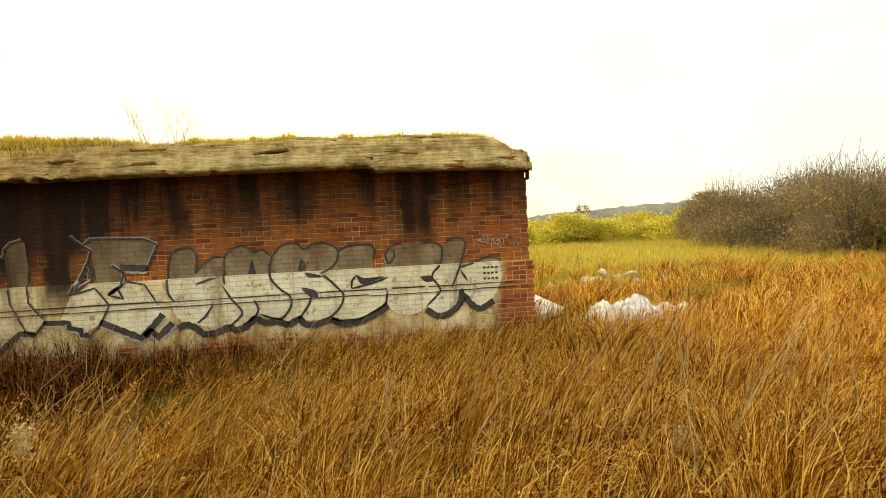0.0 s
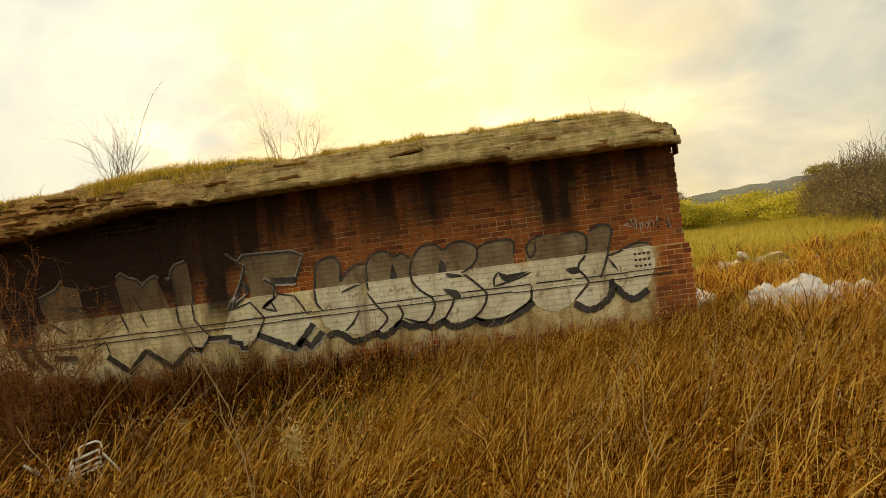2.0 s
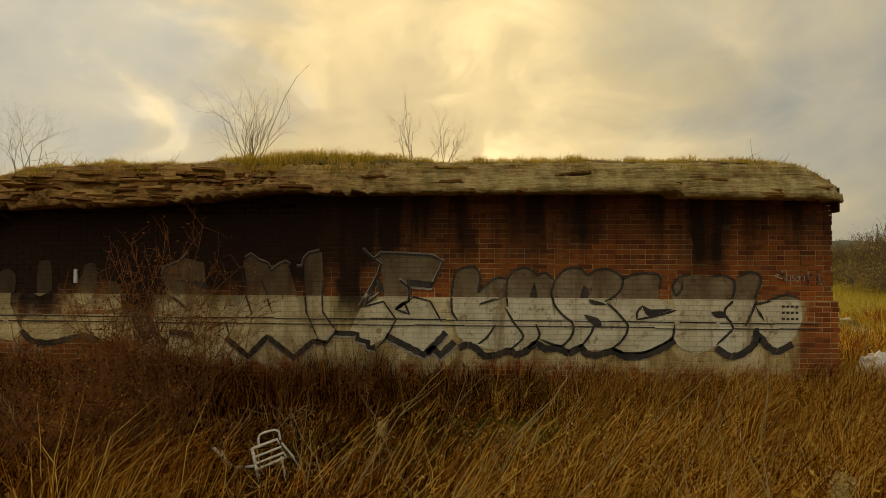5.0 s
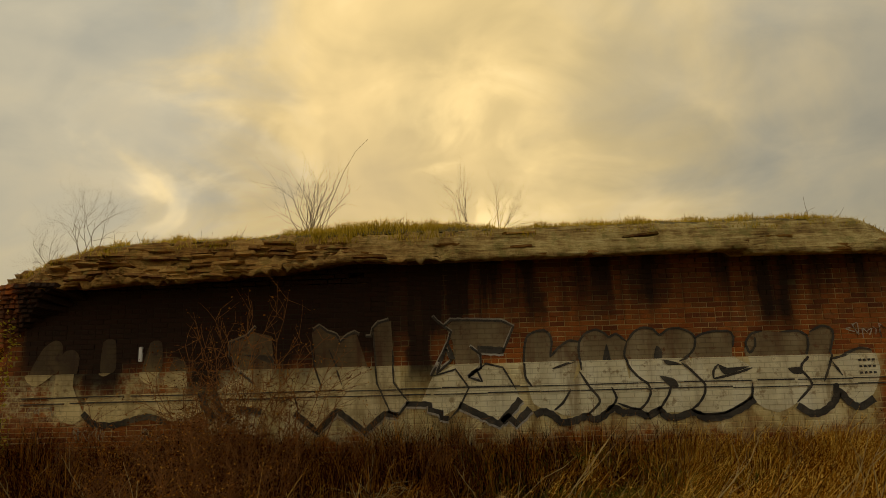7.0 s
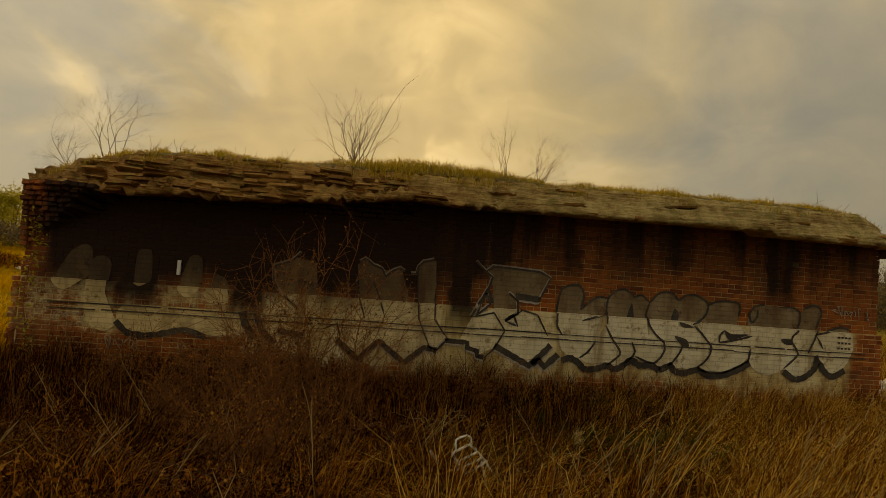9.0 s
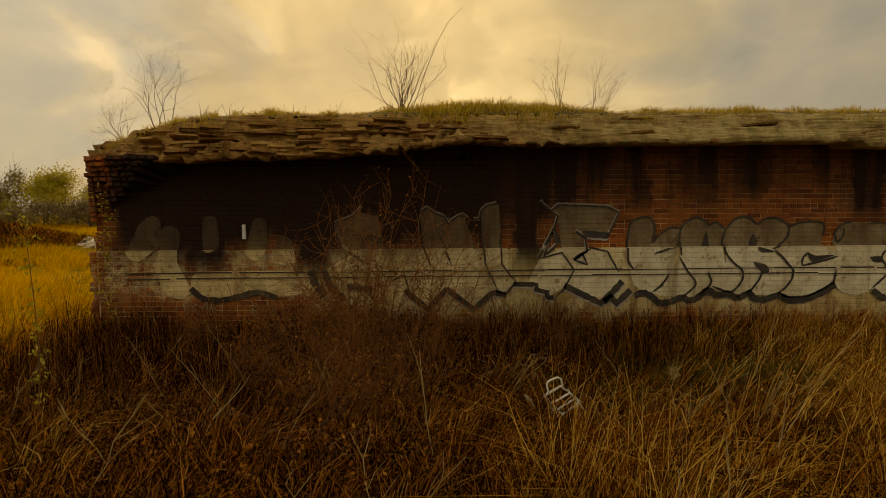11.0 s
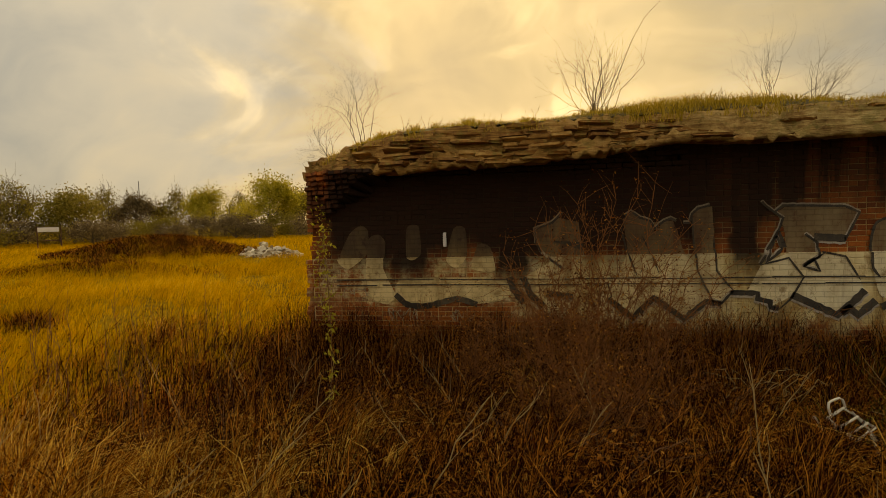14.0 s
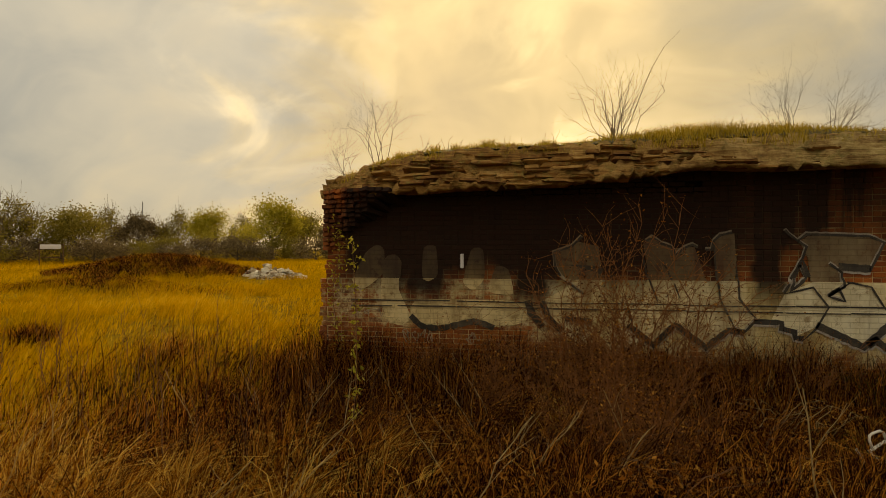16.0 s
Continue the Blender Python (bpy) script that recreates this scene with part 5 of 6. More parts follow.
for k, (x, y, w, h) in enumerate(((-5.0, 5.2, 0.9, 0.45), (-7.2, 5.8, 0.9, 0.6), (-8.9, 4.6, 1.0, 0.6), (-10.4, 5.6, 0.9, 0.55), (-3.2, 5.9, 1.0, 0.4), (-6.2, 6.6, 0.8, 0.5), (-9.6, 6.7, 0.9, 0.6), (-11.5, 6.4, 0.7, 0.5), (-1.6, 5.4, 0.9, 0.35), (-8.0, 3.9, 0.9, 0.45))):
    bramble("low arching dead bramble canes in the weeds", (x, y, float(ground_z(x, y))), w, h, 22, 80 + k, PALE_CANE if k % 5 == 0 else RED_CANE, 0.0055)

for k, (x, y, w, h) in enumerate(((-2.4, 4.6, 1.1, 0.55), (-1.2, 4.0, 1.0, 0.5), (-3.7, 5.2, 1.1, 0.5), (0.4, 3.6, 0.9, 0.6), (-5.2, 4.4, 1.0, 0.45))):
    bramble("long pale dead canes arching through the grass", (x, y, float(ground_z(x, y))), w, h, 9, 140 + k, PALE_CANE, 0.0055)

# pale seed-head tufts
for k, (x, y, z) in enumerate(((-2.55, 2.5, 1.0), (-4.8, 5.3, 0.3), (0.9, 3.0, 0.5))):
    r = np.random.default_rng(200 + k)
    z0 = float(ground_z(x, y))
    top = thing("seed_tuft", "fluffy pale seed head on a dead stem", "weed", "seed heads", (x, y, z0))
    mesh_object("stem", tube_mesh("stem", bent([(0, 0, -0.03), (0.01, 0.01, (z - z0) * 0.6), (0.03, 0, z - z0)], 0.004, 0.002), 3), PALE_CANE, top)
    c = np.array([0.03, 0, z - z0 + 0.03]) + r.normal(0, 1, (380, 3)) * np.array([0.026, 0.024, 0.045])
    v, q = leaf_cards(c, 0.010, r)
    mesh_object("fluff", fast_mesh("fluff", v, q), FLUFF, top, kind="stuff")

# tall leafy weed by the corner
top = thing("tall_weed", "tall thin weed with small withered leaves", "weed", "", (-10.5, 4.55, float(ground_z(-10.5, 4.55))))
r = np.random.default_rng(91)
pts = [(0.06 * math.sin(t * 3) + 0.05 * t, 0.02 * math.sin(t * 5), 2.0 * t - 0.02) for t in np.linspace(0, 1, 12)]
mesh_object("stalk", rod("stalk", pts, 0.008, 0.003), RED_CANE, top)
c = np.concatenate([np.array(p) + r.normal(0, 0.035, (16, 3)) for p in pts[3:]])
v, q = leaf_cards(c, 0.026, r)
mesh_object("leaves", fast_mesh("leaves", v, q), LEAF_BRIGHT, top, kind="stuff")

r = np.random.default_rng(123)
top = thing("ivy_creeper", "thin pale-leaved creeper climbing the wall's corner", "creeper", "", (-11.95, 7.98, float(ground_z(-11.95, 7.98))))
pts = [(0.05 * math.sin(t * 9), -0.03, 2.1 * t) for t in np.linspace(0, 1, 10)]
mesh_object("stem", rod("stem", pts, 0.009, 0.004), RED_CANE, top)
c = np.concatenate([np.array(p) + r.normal(0, 1, (26, 3)) * np.array([0.07, 0.03, 0.08]) for p in pts[1:]])
v, q = leaf_cards(c, 0.03, r)
mesh_object("leaf_mass", fast_mesh("leaf_mass", v, q), LEAF_BRIGHT, top, kind="stuff")

# ---- rubbish and the chair ----


def crumpled(name, label, place, size, seed, mat=None, turn=0.0, tilt=0.0, sag=0.3, category="sheet"):
    """A stiff, creased sheet with thickness."""
    r = np.random.default_rng(seed)
    bm = bmesh.new()
    bmesh.ops.create_grid(bm, x_segments=26, y_segments=20, size=0.5)
    for w in bm.verts:
        x, y = w.co.x, w.co.y
        peak = max(0.0, 1 - max(abs(x) * 1.9, abs(y) * 1.9) ** 3)
        w.co.z = size[2] * (0.5 * peak + 0.5 * abs(noise.noise(Vector((x * 2.4 + seed, y * 2.4, seed)))) * (0.3 + peak) + 0.10 * abs(noise.noise(Vector((x * 8 + seed, y * 8, 2.0)))) + 0.22 * abs(noise.noise(Vector((x * 4.5 - y * 2.0, y * 5 + seed, 7.0))))) + r.normal(0, 0.012)
        w.co.x, w.co.y = x * size[0] * (1 + r.normal(0, 0.05)), y * size[1] * (1 + r.normal(0, 0.05))
    low = min(w.co.z for w in bm.verts)
    for w in bm.verts:
        w.co.z -= low
    g = bmesh.ops.extrude_face_region(bm, geom=bm.faces[:])
    for w in g["geom"]:
        if isinstance(w, bmesh.types.BMVert):
            w.co.z += 0.018
    bmesh.ops.recalc_face_normals(bm, faces=bm.faces)
    ob = part(name, bm, mat or WHITE_SHEET)
    ob.matrix_world = pose(*place, tilt, 0, turn)
    return tagged(ob, label, category)


crumpled("dumped_sheet", "dumped heap of dirty white plastic sheeting in grass", (3.75, 9.6, float(ground_z(3.75, 9.6)) - 0.02), (1.5, 0.9, 0.85), 3, turn=12)
crumpled("dumped_sheet", "low white plastic sheet lying in the grass", (4.95, 9.9, float(ground_z(4.95, 9.9)) - 0.02), (1.1, 0.7, 0.46), 4, turn=-20)
crumpled("dumped_sheet", "scrap of white sheeting in the grass", (4.5, 9.0, float(ground_z(4.5, 9.0)) - 0.02), (0.6, 0.5, 0.25), 5, turn=40)
bm = bmesh.new()
box(bm, (0, 0, 0), (0.75, 0.9, 0.14), None, 0.02)
slab = part("foam_slab", bm, WHITE_SHEET)
slab.matrix_world = pose(2.15, 10.3, 0.25, 14, -6, 25)
tagged(slab, "thick off-white foam board dumped beside the wall", "board")


def rubble_heap(name, label, place, spread, height, count, seed, big=0.3):
    r = np.random.default_rng(seed)
    top = thing(name, label, "rubble", "", place)
    for k in range(count):
        a, d = r.uniform(0, 6.28), math.sqrt(r.uniform(0, 1))
        s = r.uniform(0.25, 1.0) * big
        bm = bmesh.new()
        box(bm, (0, 0, 0), (s, s * r.uniform(0.4, 1), s * r.uniform(0.25, 0.6)), None, s * 0.05)
        for w in bm.verts:
            w.co += Vector(r.normal(0, s * 0.05, 3))
        ob = part("chunk", bm, RUBBLE, top)
        ob.matrix_basis = pose(math.cos(a) * d * spread[0], math.sin(a) * d * spread[1], height * (1 - d) * r.uniform(0.5, 1) + s * 0.12, r.uniform(-30, 30), r.uniform(-30, 30), r.uniform(0, 360))
    return top


rubble_heap("rubble_heap", "pale heap of broken concrete and dumped rubbish", (-23.3, 26.6, 0.1), (2.3, 1.1), 0.9, 170, 5, 0.45)
rubble_heap("rubble_heap", "scattered small pale rubble in the grass", (-25.6, 26.2, 0.1), (1.4, 0.6), 0.3, 26, 6, 0.5)
rubble_heap("rubble_heap", "low scatter of grey rubble and litter in grass", (5.6, 14.6, 0.1), (1.9, 0.7), 0.35, 46, 7, 0.4)

chair = thing("garden_chair", "broken white tubular steel folding chair lying in weeds", "chair", "", (-5.98, 5.27, float(ground_z(-5.98, 5.27)) - 0.02), 28)
for name, pts, thick in (
    ("seat_frame", [(-0.02, 0.15, 0.39), (0.26, 0.18, 0.45), (0.32, -0.09, 0.33), (0.0, -0.12, 0.25), (-0.02, 0.15, 0.39)], 0.015),
    ("seat_rail", [(-0.01, 0.04, 0.33), (0.29, 0.05, 0.40)], 0.011), ("seat_rail", [(0.0, -0.05, 0.29), (0.31, -0.03, 0.36)], 0.011),
    ("back_frame", [(0.06, 0.17, 0.40), (0.052, 0.19, 0.48), (0.07, 0.20, 0.525), (0.12, 0.205, 0.54), (0.23, 0.205, 0.555), (0.28, 0.20, 0.53), (0.295, 0.18, 0.44)], 0.011),
    ("leg", [(-0.01, 0.1, 0.36), (0.02, 0.0, 0.20), (0.065, -0.08, -0.02)], 0.016),
    ("leg", [(0.30, 0.12, 0.42), (0.41, 0.05, 0.28), (0.515, 0.0, 0.12)], 0.011),
    ("leg", [(0.27, -0.05, 0.33), (0.30, -0.1, 0.18), (0.33, -0.14, 0.0)], 0.011),
    ("arm", [(-0.43, 0.0, 0.52), (-0.37, 0.0, 0.45), (-0.30, 0.0, 0.36), (-0.21, -0.02, 0.275), (-0.02, -0.06, 0.27)], 0.014),
    ("arm", [(-0.34, 0.03, 0.46), (-0.30, 0.03, 0.36), (-0.26, 0.02, 0.27), (-0.21, 0.0, 0.15)], 0.010),
):
    mesh_object(name, rod(name, [(x * 0.86, y * 0.86, z * 0.86) for x, y, z in pts], thick, thick, 8), STEEL_WHITE, chair)

# ---- far plants ----


def leafy_tree(name, label, height, width, seed, leaf, cards, group, trunk=True, card=0.16, twiggy=0):
    """Tapered trunk with limbs, and a crown of many small leaves in uneven lobes."""
    r = np.random.default_rng(seed)
    top = thing(name, label, "tree" if trunk else "bush", group)
    mesh_object("trunk", tube_mesh("trunk", bent([(0, 0, -0.2), (0.05, 0.03, height * 0.2), (0.0, 0.1, height * 0.45)], height * 0.028, height * 0.016), 5), BARK, top)
    lobes, fine_twigs = [], []
    for k in range(14 if trunk else 22):
        a, e = r.uniform(0, 6.28), (r.uniform(0.05, 1.3) if trunk else r.uniform(-0.1, 1.25))
        reach = width * 0.5 * r.uniform(0.45, 0.95)
        c = np.array([math.cos(a) * math.cos(e) * reach, math.sin(a) * math.cos(e) * reach, height * (0.36 if trunk else 0.16) + math.sin(e) * height * (0.5 if trunk else 0.68) * r.uniform(0.7, 1.0)])
        lobes.append(c)
        if k < 10:
            limb = bent([(0, 0.05, height * r.uniform(0.02, 0.3)), tuple(c * 0.55 + np.array([0, 0, height * 0.08])), tuple(c)], height * 0.009, height * 0.002)
            mesh_object("limb", tube_mesh("limb", limb, 4), BARK, top)
        for _ in range(twiggy):
            p = c + r.normal(0, 1, 3) * np.array([width * 0.08, width * 0.08, height * 0.09])
            w = r.normal(0, 0.35, 3) + np.array([0, 0, 1.0])
            fine_twigs += bent([tuple(p), tuple(p + w * height * 0.06), tuple(p + w * height * 0.13 + r.normal(0, 0.1, 3))], height * 0.0026, height * 0.0012)
    if fine_twigs:
        mesh_object("twig_mass", tube_mesh("twig_mass", fine_twigs, 3), TWIG, top, kind="stuff")
    if cards:
        pick = r.integers(0, len(lobes), cards)
        c = np.array(lobes)[pick] + r.normal(0, 1, (cards, 3)) * np.array([width * 0.10, width * 0.10, height * 0.085])
        c[:, 2] = np.abs(c[:, 2])
        v, q = leaf_cards(c, card, r)
        mesh_object("crown", fast_mesh("crown", v, q), leaf, top, kind="stuff")
    return top


def scatter(proto, spots):
    """Copies of a few prototypes: x, y, scale, which, turn."""
    used = set()
    for x, y, s, k, turn in spots:
        m = pose(x, y, float(ground_z(x, y)) - 0.05, 0, 0, turn) @ Matrix.Scale(s, 4)
        if k in used:
            copy_thing(proto[k], m)
        else:
            proto[k].matrix_world = m
            used.add(k)


def polar(az, d):
    return -8.8 - math.sin(radians(az + 6.2)) * d, 0.5 + math.cos(radians(az + 6.2)) * d


GROUP = "tree line across the field"
trees = [leafy_tree("tree", "rounded tree in bright spring leaf", 7.5, 8.0, 1, LEAF_BRIGHT, 8500, GROUP, card=0.15),
         leafy_tree("tree", "tree in dull green early leaf", 7.0, 8.0, 2, LEAF_GREEN, 8000, GROUP, card=0.15),
         leafy_tree("tree", "nearly bare brown tree", 7.2, 6.5, 3, LEAF_BROWN, 5200, GROUP, twiggy=24, card=0.17),
         leafy_tree("tree", "bare brown tree with thin crown", 7.6, 6.0, 4, LEAF_GREEN, 3600, GROUP, twiggy=30, card=0.15)]
spots = []
for az, d, s, k in ((27.8, 92, 0.98, 0), (22.2, 90, 1.0, 0), (39.5, 84, 0.93, 1), (34.4, 98, 0.9, 2), (31.2, 98, 0.93, 3), (36.8, 100, 0.85, 3), (43.8, 92, 0.9, 3), (46.5, 92, 0.92, 2), (49.0, 84, 0.88, 3), (52.0, 80, 1.0, 2),
                    (55.5, 72, 1.0, 1), (58.5, 80, 1.05, 2), (62, 78, 1.0, 3), (25.0, 104, 0.8, 3), (19.0, 98, 0.95, 1), (15.5, 100, 0.9, 2), (66, 80, 1.0, 1), (10, 104, 0.9, 3), (5, 104, 1.0, 2), (0, 106, 0.9, 1)):
    x, y = polar(az, d)
    spots.append((x, y, s * 1.2, k, az * 37 % 360))
scatter(trees, spots)
HEDGE = "scrubby hedge below the tree line"
hedges = [leafy_tree("hedge_bush", "dark brown leafless hedge scrub", 4.4, 7.0, 11, LEAF_BROWN, 4200, HEDGE, False, 0.13, 14),
          leafy_tree("hedge_bush", "dark dull green hedge scrub", 4.4, 7.0, 12, LEAF_GREEN, 4000, HEDGE, False, 0.15, 4)]
spots = []
for k, az in enumerate(np.arange(12, 70, 1.9)):
    x, y = polar(az + 0.5 * math.sin(k * 2.1), 80 + 5 * math.sin(k * 1.7))
    spots.append((x, y, 0.9 + 0.2 * math.sin(k * 2.9), 0 if (k * 5) % 7 < 4 else 1, k * 53 % 360))
for k, az in enumerate((50.5, 52.5, 54.5, 57.0, 60)):
    x, y = polar(az, 58 + 2 * k)
    spots.append((x, y, 1.0, 1, k * 71))
scatter(hedges, spots)

RIGHT = "willow scrub beside the field"
willows = [leafy_tree("willow_bush", "grey-brown leafless willow bush with upright shoots", 3.9, 5.0, 21, WILLOW_BUD, 6500, RIGHT, False, 0.055, 70),
           leafy_tree("willow_bush", "grey-brown leafless willow bush", 3.6, 5.5, 22, WILLOW_BUD, 7000, RIGHT, False, 0.055, 60)]
spots = [(16.8, 17.8, 1.0, 0, 0), (19.5, 19.2, 1.08, 1, 80), (17.5, 22.0, 1.05, 1, 160), (18.0, 26.5, 1.02, 0, 210), (20.5, 24.0, 1.15, 0, 300), (21.5, 30.0, 1.05, 1, 40), (24.0, 20.5, 1.15, 0, 120), (24.5, 26.5, 1.2, 1, 250),
         (21.0, 15.5, 1.0, 1, 20), (25.5, 16.0, 1.1, 0, 190), (29.0, 19.5, 1.2, 1, 330), (29.5, 25.0, 1.2, 0, 75), (26, 33, 1.1, 1, 15), (22.5, 36, 0.95, 0, 265)]
scatter(willows, spots)
GREENS = "green hedge across the field"
greens = [leafy_tree("hedge_bush", "fresh green hedge bush", 3.4, 7.0, 31, LEAF_BRIGHT, 5000, GREENS, False, 0.14, 3),
          leafy_tree("hedge_bush", "dull olive hedge bush", 3.0, 7.0, 32, LEAF_BRIGHT, 4500, GREENS, False, 0.14, 6)]
spots = []
for k, az in enumerate(np.arange(-40, -9, 2.2)):
    d = 56 + 6 * math.sin(k * 1.3)
    spots.append((-0.8 - math.sin(radians(az)) * d, 0.1 + math.cos(radians(az)) * d, 0.95 + 0.16 * math.sin(k * 2.3), k % 3 != 0 and 1 or 0, k * 67 % 360))
scatter(greens, spots)
far = [leafy_tree("tree", "lone spreading tree on the ridge", 13, 20, 41, LEAF_GREEN, 2600, "trees on the ridge", True, 0.5, 12),
       leafy_tree("tree", "thin bare tree on the ridge", 11, 12, 42, LEAF_BROWN, 900, "trees on the ridge", True, 0.35, 30)]
for ob, az, d, z in ((far[0], -33.4, 418, 11.5), (far[1], -21.5, 418, 9.5)):
    ob.matrix_world = pose(-0.8 - math.sin(radians(az)) * d, math.cos(radians(az)) * d, z)

# bramble mound in the field: a mass of brown canes over the rise in the ground
r = np.random.default_rng(55)
n = 30000
mx, my = r.normal(-30.0, 4.6, n), r.normal(26.6, 2.4, n)
ok = ground_z(mx, my) > 0.35
mx, my = mx[ok], my[ok]
n = len(mx)
mound = mesh_object("bramble_mound", blades("bramble_mound", np.stack([mx, my, ground_z(mx, my) - 0.05], 1), r.uniform(0.25, 0.6, n), r.uniform(0.012, 0.03, n), r.uniform(0.3, 1.4, n), r.uniform(0, 6.28, n), r.uniform(-1, 1, n)), RUSSET, kind="stuff")
tagged(mound, "brown bramble thicket over a low earth mound", "bramble")
n = 5000
mx, my = r.normal(-26.3, 2.6, n), r.normal(18.4, 0.7, n)
strip = mesh_object("bramble_mound", blades("bramble_strip", np.stack([mx, my, ground_z(mx, my) - 0.05], 1), r.uniform(0.2, 0.5, n), r.uniform(0.01, 0.024, n), r.uniform(0.3, 1.2, n), r.uniform(0, 6.28, n), r.uniform(-1, 1, n)), RUSSET, kind="stuff")
tagged(strip, "strip of russet dead weeds in the yellow field", "weeds")
n = 900
mx, my = r.normal(-17.9, 0.22, n), r.normal(8.3, 0.22, n)
clump = mesh_object("rush_clump", blades("rush_clump", np.stack([mx, my, ground_z(mx, my) - 0.02], 1), r.uniform(0.3, 0.6, n), r.uniform(0.006, 0.012, n), r.uniform(0.1, 0.6, n), r.uniform(0, 6.28, n), r.uniform(-1, 1, n)), RUSSET, kind="stuff")
tagged(clump, "dark russet clump of rushes in the field", "rushes")


# ---- street lamps, board ----
def street_lamp(place, height, turn, label, arm=1.6):
    top = thing("street_lamp", label, "street lamp", "street lamps", place, turn)
    mesh_object("pole", tube_mesh("pole", bent([(0, 0, -0.3), (0, 0, height * 0.5), (0, 0, height)], 0.11, 0.07), 8), GREY_STEEL, top)
    if arm:
        mesh_object("arm", tube_mesh("arm", bent([(0, 0, height - 0.05), (-arm * 0.5, 0, height + 0.06), (-arm, 0, height + 0.05)], 0.05, 0.04), 6), GREY_STEEL, top)
        bm = bmesh.new()
        box(bm, (-arm - 0.25, 0, height + 0.03), (0.75, 0.3, 0.14), None, 0.04)
        part("lamp_head", bm, GREY_STEEL, top)


x, y = polar(51.6, 80)
street_lamp((x, y, 0.1), 11.2, 50, "grey steel street lamp with a single arm")
x, y = polar(34.2, 105)
street_lamp((x, y, 0.1), 10.2, 34, "thin grey lamp column behind the trees", 0)
x, y = polar(25.3, 110)
street_lamp((x, y, 0.1), 9.0, 25, "thin grey lamp column behind the trees", 0)

x, y = polar(41.3, 64)
sign = thing("site_board", "white site board on a dark steel frame", "sign", "", (x, y, 0.1), 41)
for dx in (-0.95, 0.95):
    mesh_object("post", tube_mesh("post", bent([(dx, 0, -0.2), (dx, 0, 2.3)], 0.05, 0.05), 6), RUST, sign)
for z in (2.25, 0.9):
    mesh_object("rail", tube_mesh("rail", bent([(-0.95, 0, z), (0.95, 0, z)], 0.04, 0.04), 6), RUST, sign)
bm = bmesh.new()
box(bm, (-0.05, -0.06, 2.0), (1.7, 0.05, 0.45), None, 0.01)
part("panel", bm, BOARD_WHITE, sign)

# ---- coping stones and bricks of the building ----
stone_meshes = []
for k in range(8):
    bm = bmesh.new()
    box(bm, (0, 0, 0), (1, 1, 1), None, 0.08)
    for w in bm.verts:
        w.co += Vector(rng.normal(0, 0.06, 3))
    data = bpy.data.meshes.new("stone")
    bm.to_mesh(data)
    bm.free()
    data.materials.append(STONE)
    stone_meshes.append(data)
count = 0
for row in range(7):
    dy, dz, th = 0.07 + 0.045 * row, 0.022 + 0.045 * row, 0.028
    x = -12.0 + 0.1 * row
    while x < 1.1:
        ragged = x < -6.0 - 0.25 * row
        length = rng.uniform(0.14, 0.52) if ragged else rng.uniform(0.3, 0.8)
        skip = rng.uniform() < (0.30 if ragged else 0.90)
        xc = x + length / 2
        if not skip and count < 296:
            slope = (float(roof_front(xc + 0.1)) - float(roof_front(xc - 0.1))) / 0.2
            ob = new("coping_stone", stone_meshes[count % 8])
            ob.parent = building
            j = 0.030 if ragged else 0.012
            lift = (float(roof_high(xc)) - float(roof_low(xc))) / 0.36
            ob.matrix_basis = pose(xc, float(roof_front(xc)) + dy + (0.035 if ragged else 0.05) + rng.normal(0, j), float(roof_low(xc)) + dz * lift + rng.normal(0, j * 0.5), rng.normal(-12, 6), rng.normal(0, 2.2), math.degrees(math.atan(slope)) + rng.normal(0, 6)) @ Matrix.Diagonal((length * 0.97, rng.uniform(0.16, 0.28), th * lift * rng.uniform(0.6, 1.35), 1))
            count += 1
        x += length


def brick_mesh(length):
    bm = bmesh.new()
    box(bm, (0, 0.045, 0), (length, 0.09, 0.065), None)
    front = [e for e in bm.edges if all(w.co.y < 0.01 for w in e.verts)]
    bmesh.ops.bevel(bm, geom=front, offset=0.005, segments=1, affect="EDGES")
    data = bpy.data.meshes.new("brick")
    bm.to_mesh(data)
    bm.free()
    data.materials.append(BRICK)
    return data


full, half = brick_mesh(0.215), brick_mesh(0.1025)
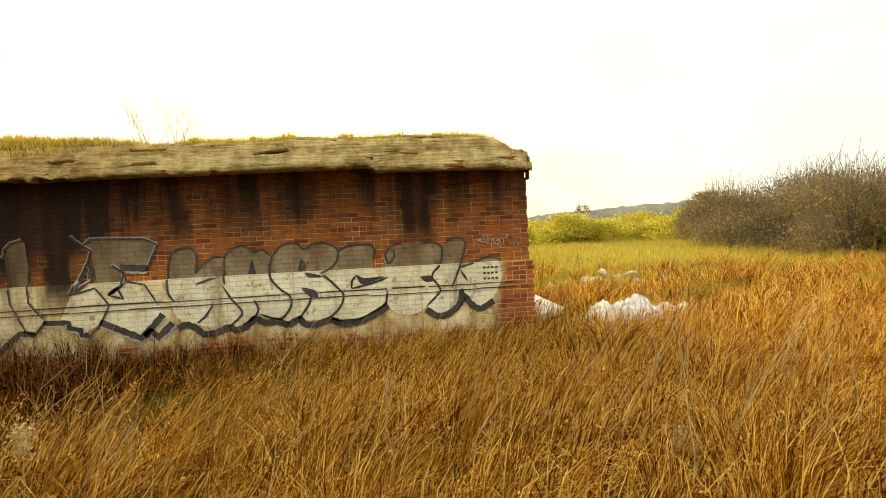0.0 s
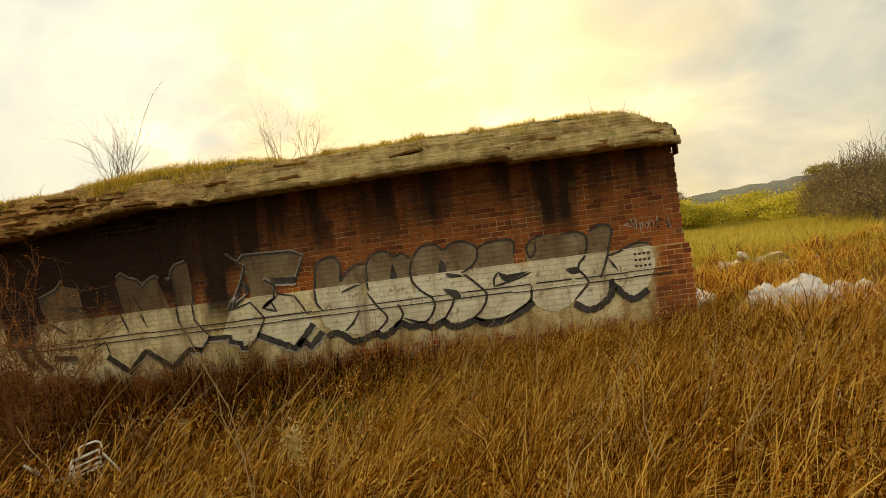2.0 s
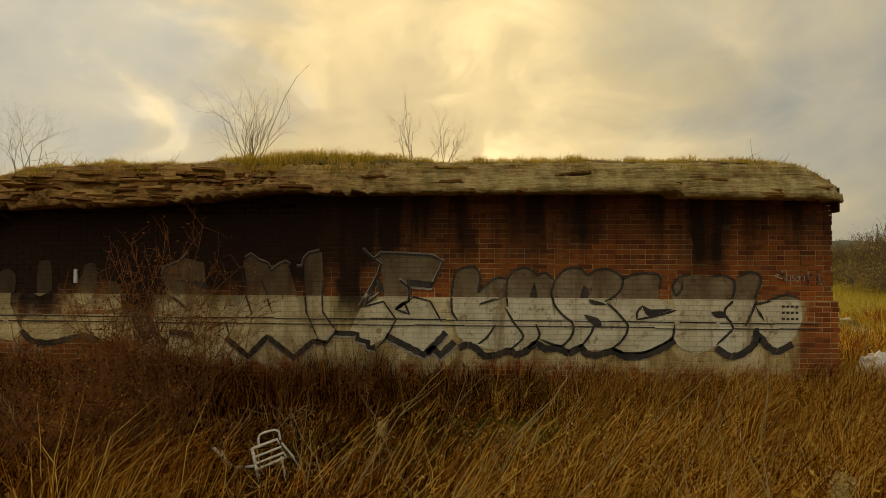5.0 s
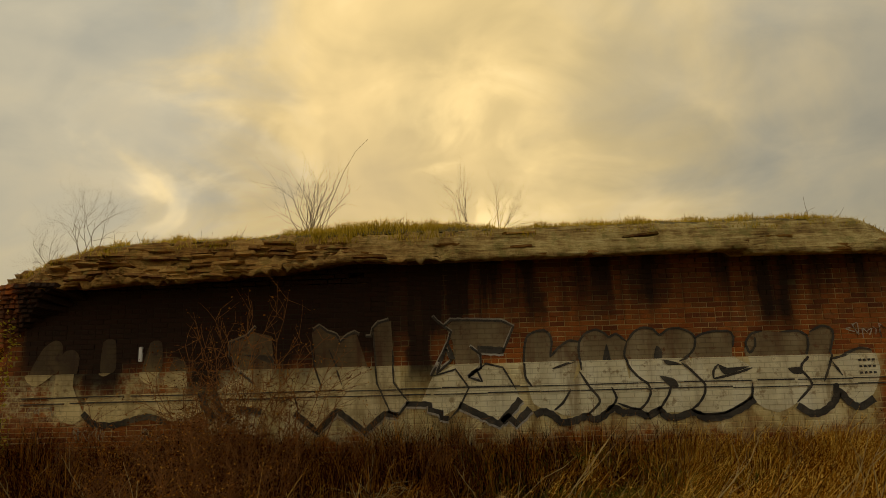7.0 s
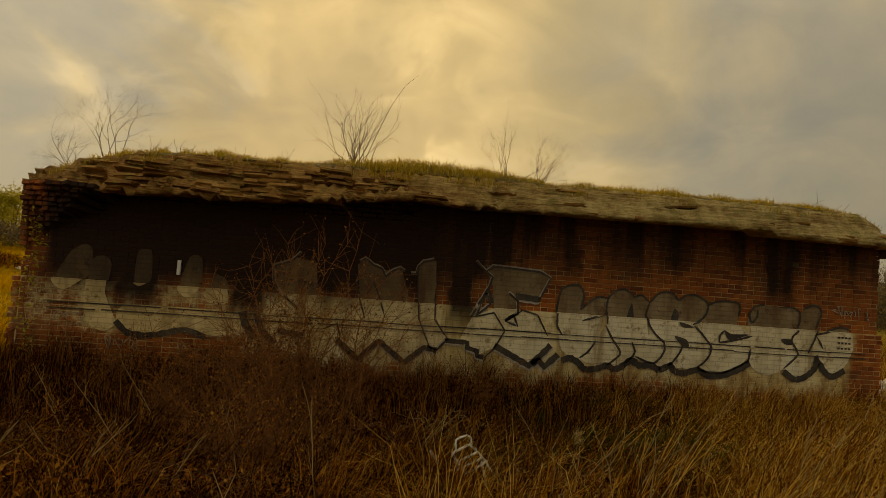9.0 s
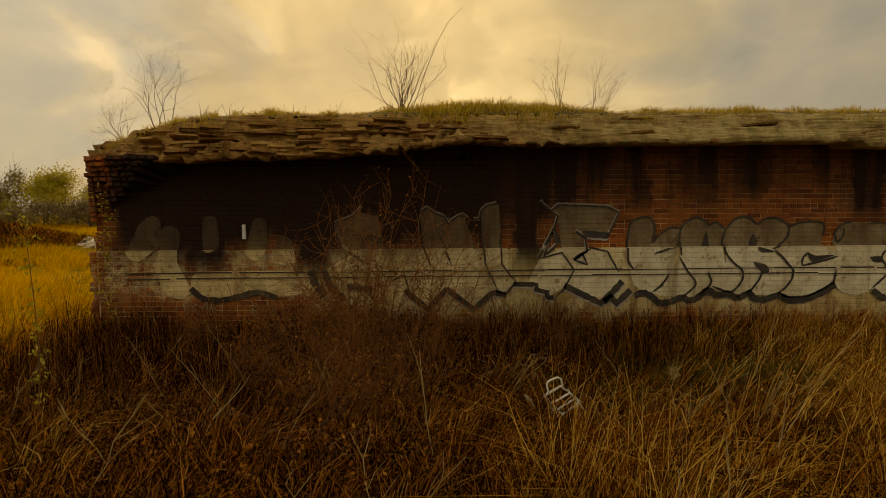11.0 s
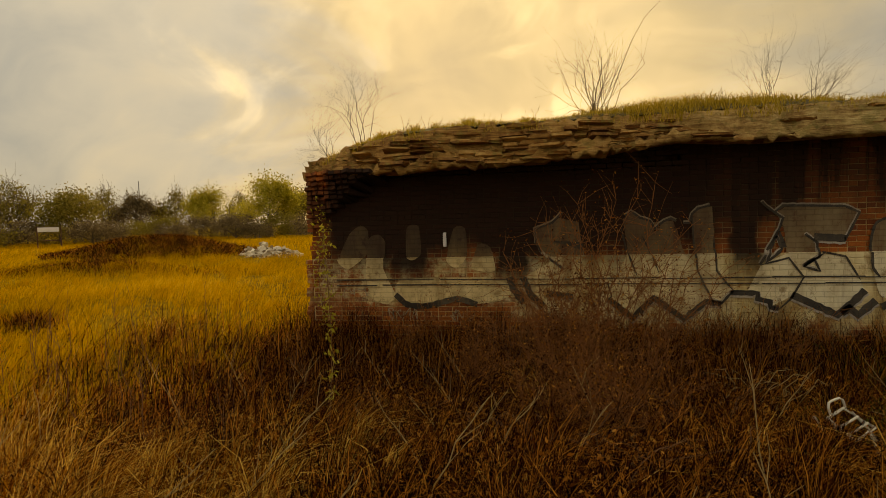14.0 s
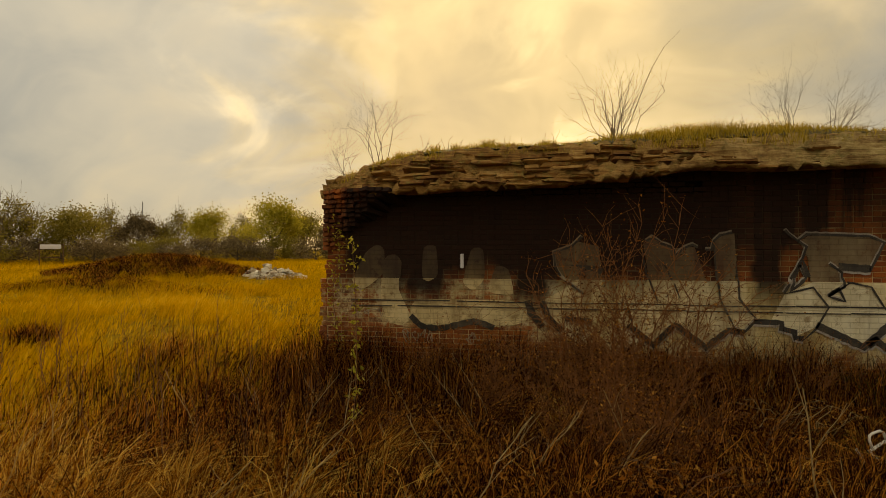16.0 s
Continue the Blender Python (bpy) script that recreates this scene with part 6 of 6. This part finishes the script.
# worn brick corner that corbels out under the roof's end
z = 1.86
while z < 2.74:
    rise = (z - 1.80) / 0.9
    x = X0 + 0.02 + 0.10 * rise ** 2
    end = X0 + 0.18 + 0.95 * rise ** 1.4
    while x < end:
        inward = (x - X0) / 1.1
        ob = new("brick", half)
        ob.parent = building
        ob.matrix_basis = pose(x + 0.05, HIGH_Y - 0.03 - 0.50 * rise ** 1.5 * min(1.0, 0.35 + inward) + rng.normal(0, 0.012), z + rng.normal(0, 0.006), rng.normal(-14 * rise, 4), rng.normal(-5, 4), rng.normal(-16, 8)) @ Matrix.Diagonal((rng.uniform(0.9, 1.25), 5.0 * rise + 1.0, 0.94, 1))
        x += 0.115
    z += 0.072
base_v = {}
for data, key in ((full, 0), (half, 1)):
    v = np.zeros(len(data.vertices) * 3)
    data.vertices.foreach_get("co", v)
    base_v[key] = (v.reshape(-1, 3), [tuple(p.vertices) for p in data.polygons])
all_v, all_f, offset, loose = [], [], 0, 0
course = 0
z = -0.05 + 0.0375
while z < 3.0:
    low = z < LEDGE
    y = LOW_Y if low else HIGH_Y
    x0, x1 = (X0, X1) if low else (X0 + 0.06, X1 - 0.05)
    header = course % 4 == 3
    pitch = 0.1125 if header else 0.225
    x = x0 + (0 if course % 2 else -pitch / 2)
    while x < x1:
        key = 1 if header or x < x0 or x + pitch > x1 + 0.02 else 0
        if x < x0:
            xc = x0 + 0.05
        else:
            xc = min(x + (0.05625 if key else 0.1125), x1 - 0.0515)
        if xc < x0 + 0.16:
            xc += rng.normal(0.0, 0.02)
        missing = rng.uniform() < 0.004
        if not missing and xc < x1 + 0.03 and z < float(roof_low(xc)) + 0.04:
            jy, tilt = rng.normal(0, 0.0025), rng.normal(0, 0.25)
            if -3.0 < xc < 1.4 and 1.75 < z < 2.72 and loose < 300 and not header:
                ob = new("brick", half if key else full)
                ob.parent = building
                ob.matrix_basis = pose(xc, y + jy, z + rng.normal(0, 0.0015), 0, tilt, rng.normal(0, 0.3))
                loose += 1
            else:
                v, f = base_v[key]
                w = v + np.array([xc, y + jy, z + rng.normal(0, 0.0015)])
                all_v.append(w)
                all_f += [tuple(i + offset for i in face) for face in f]
                offset += len(w)
        x += pitch
    z += 0.075
    course += 1
data = bpy.data.meshes.new("brickwork")
data.from_pydata(np.concatenate(all_v).tolist(), [], all_f)
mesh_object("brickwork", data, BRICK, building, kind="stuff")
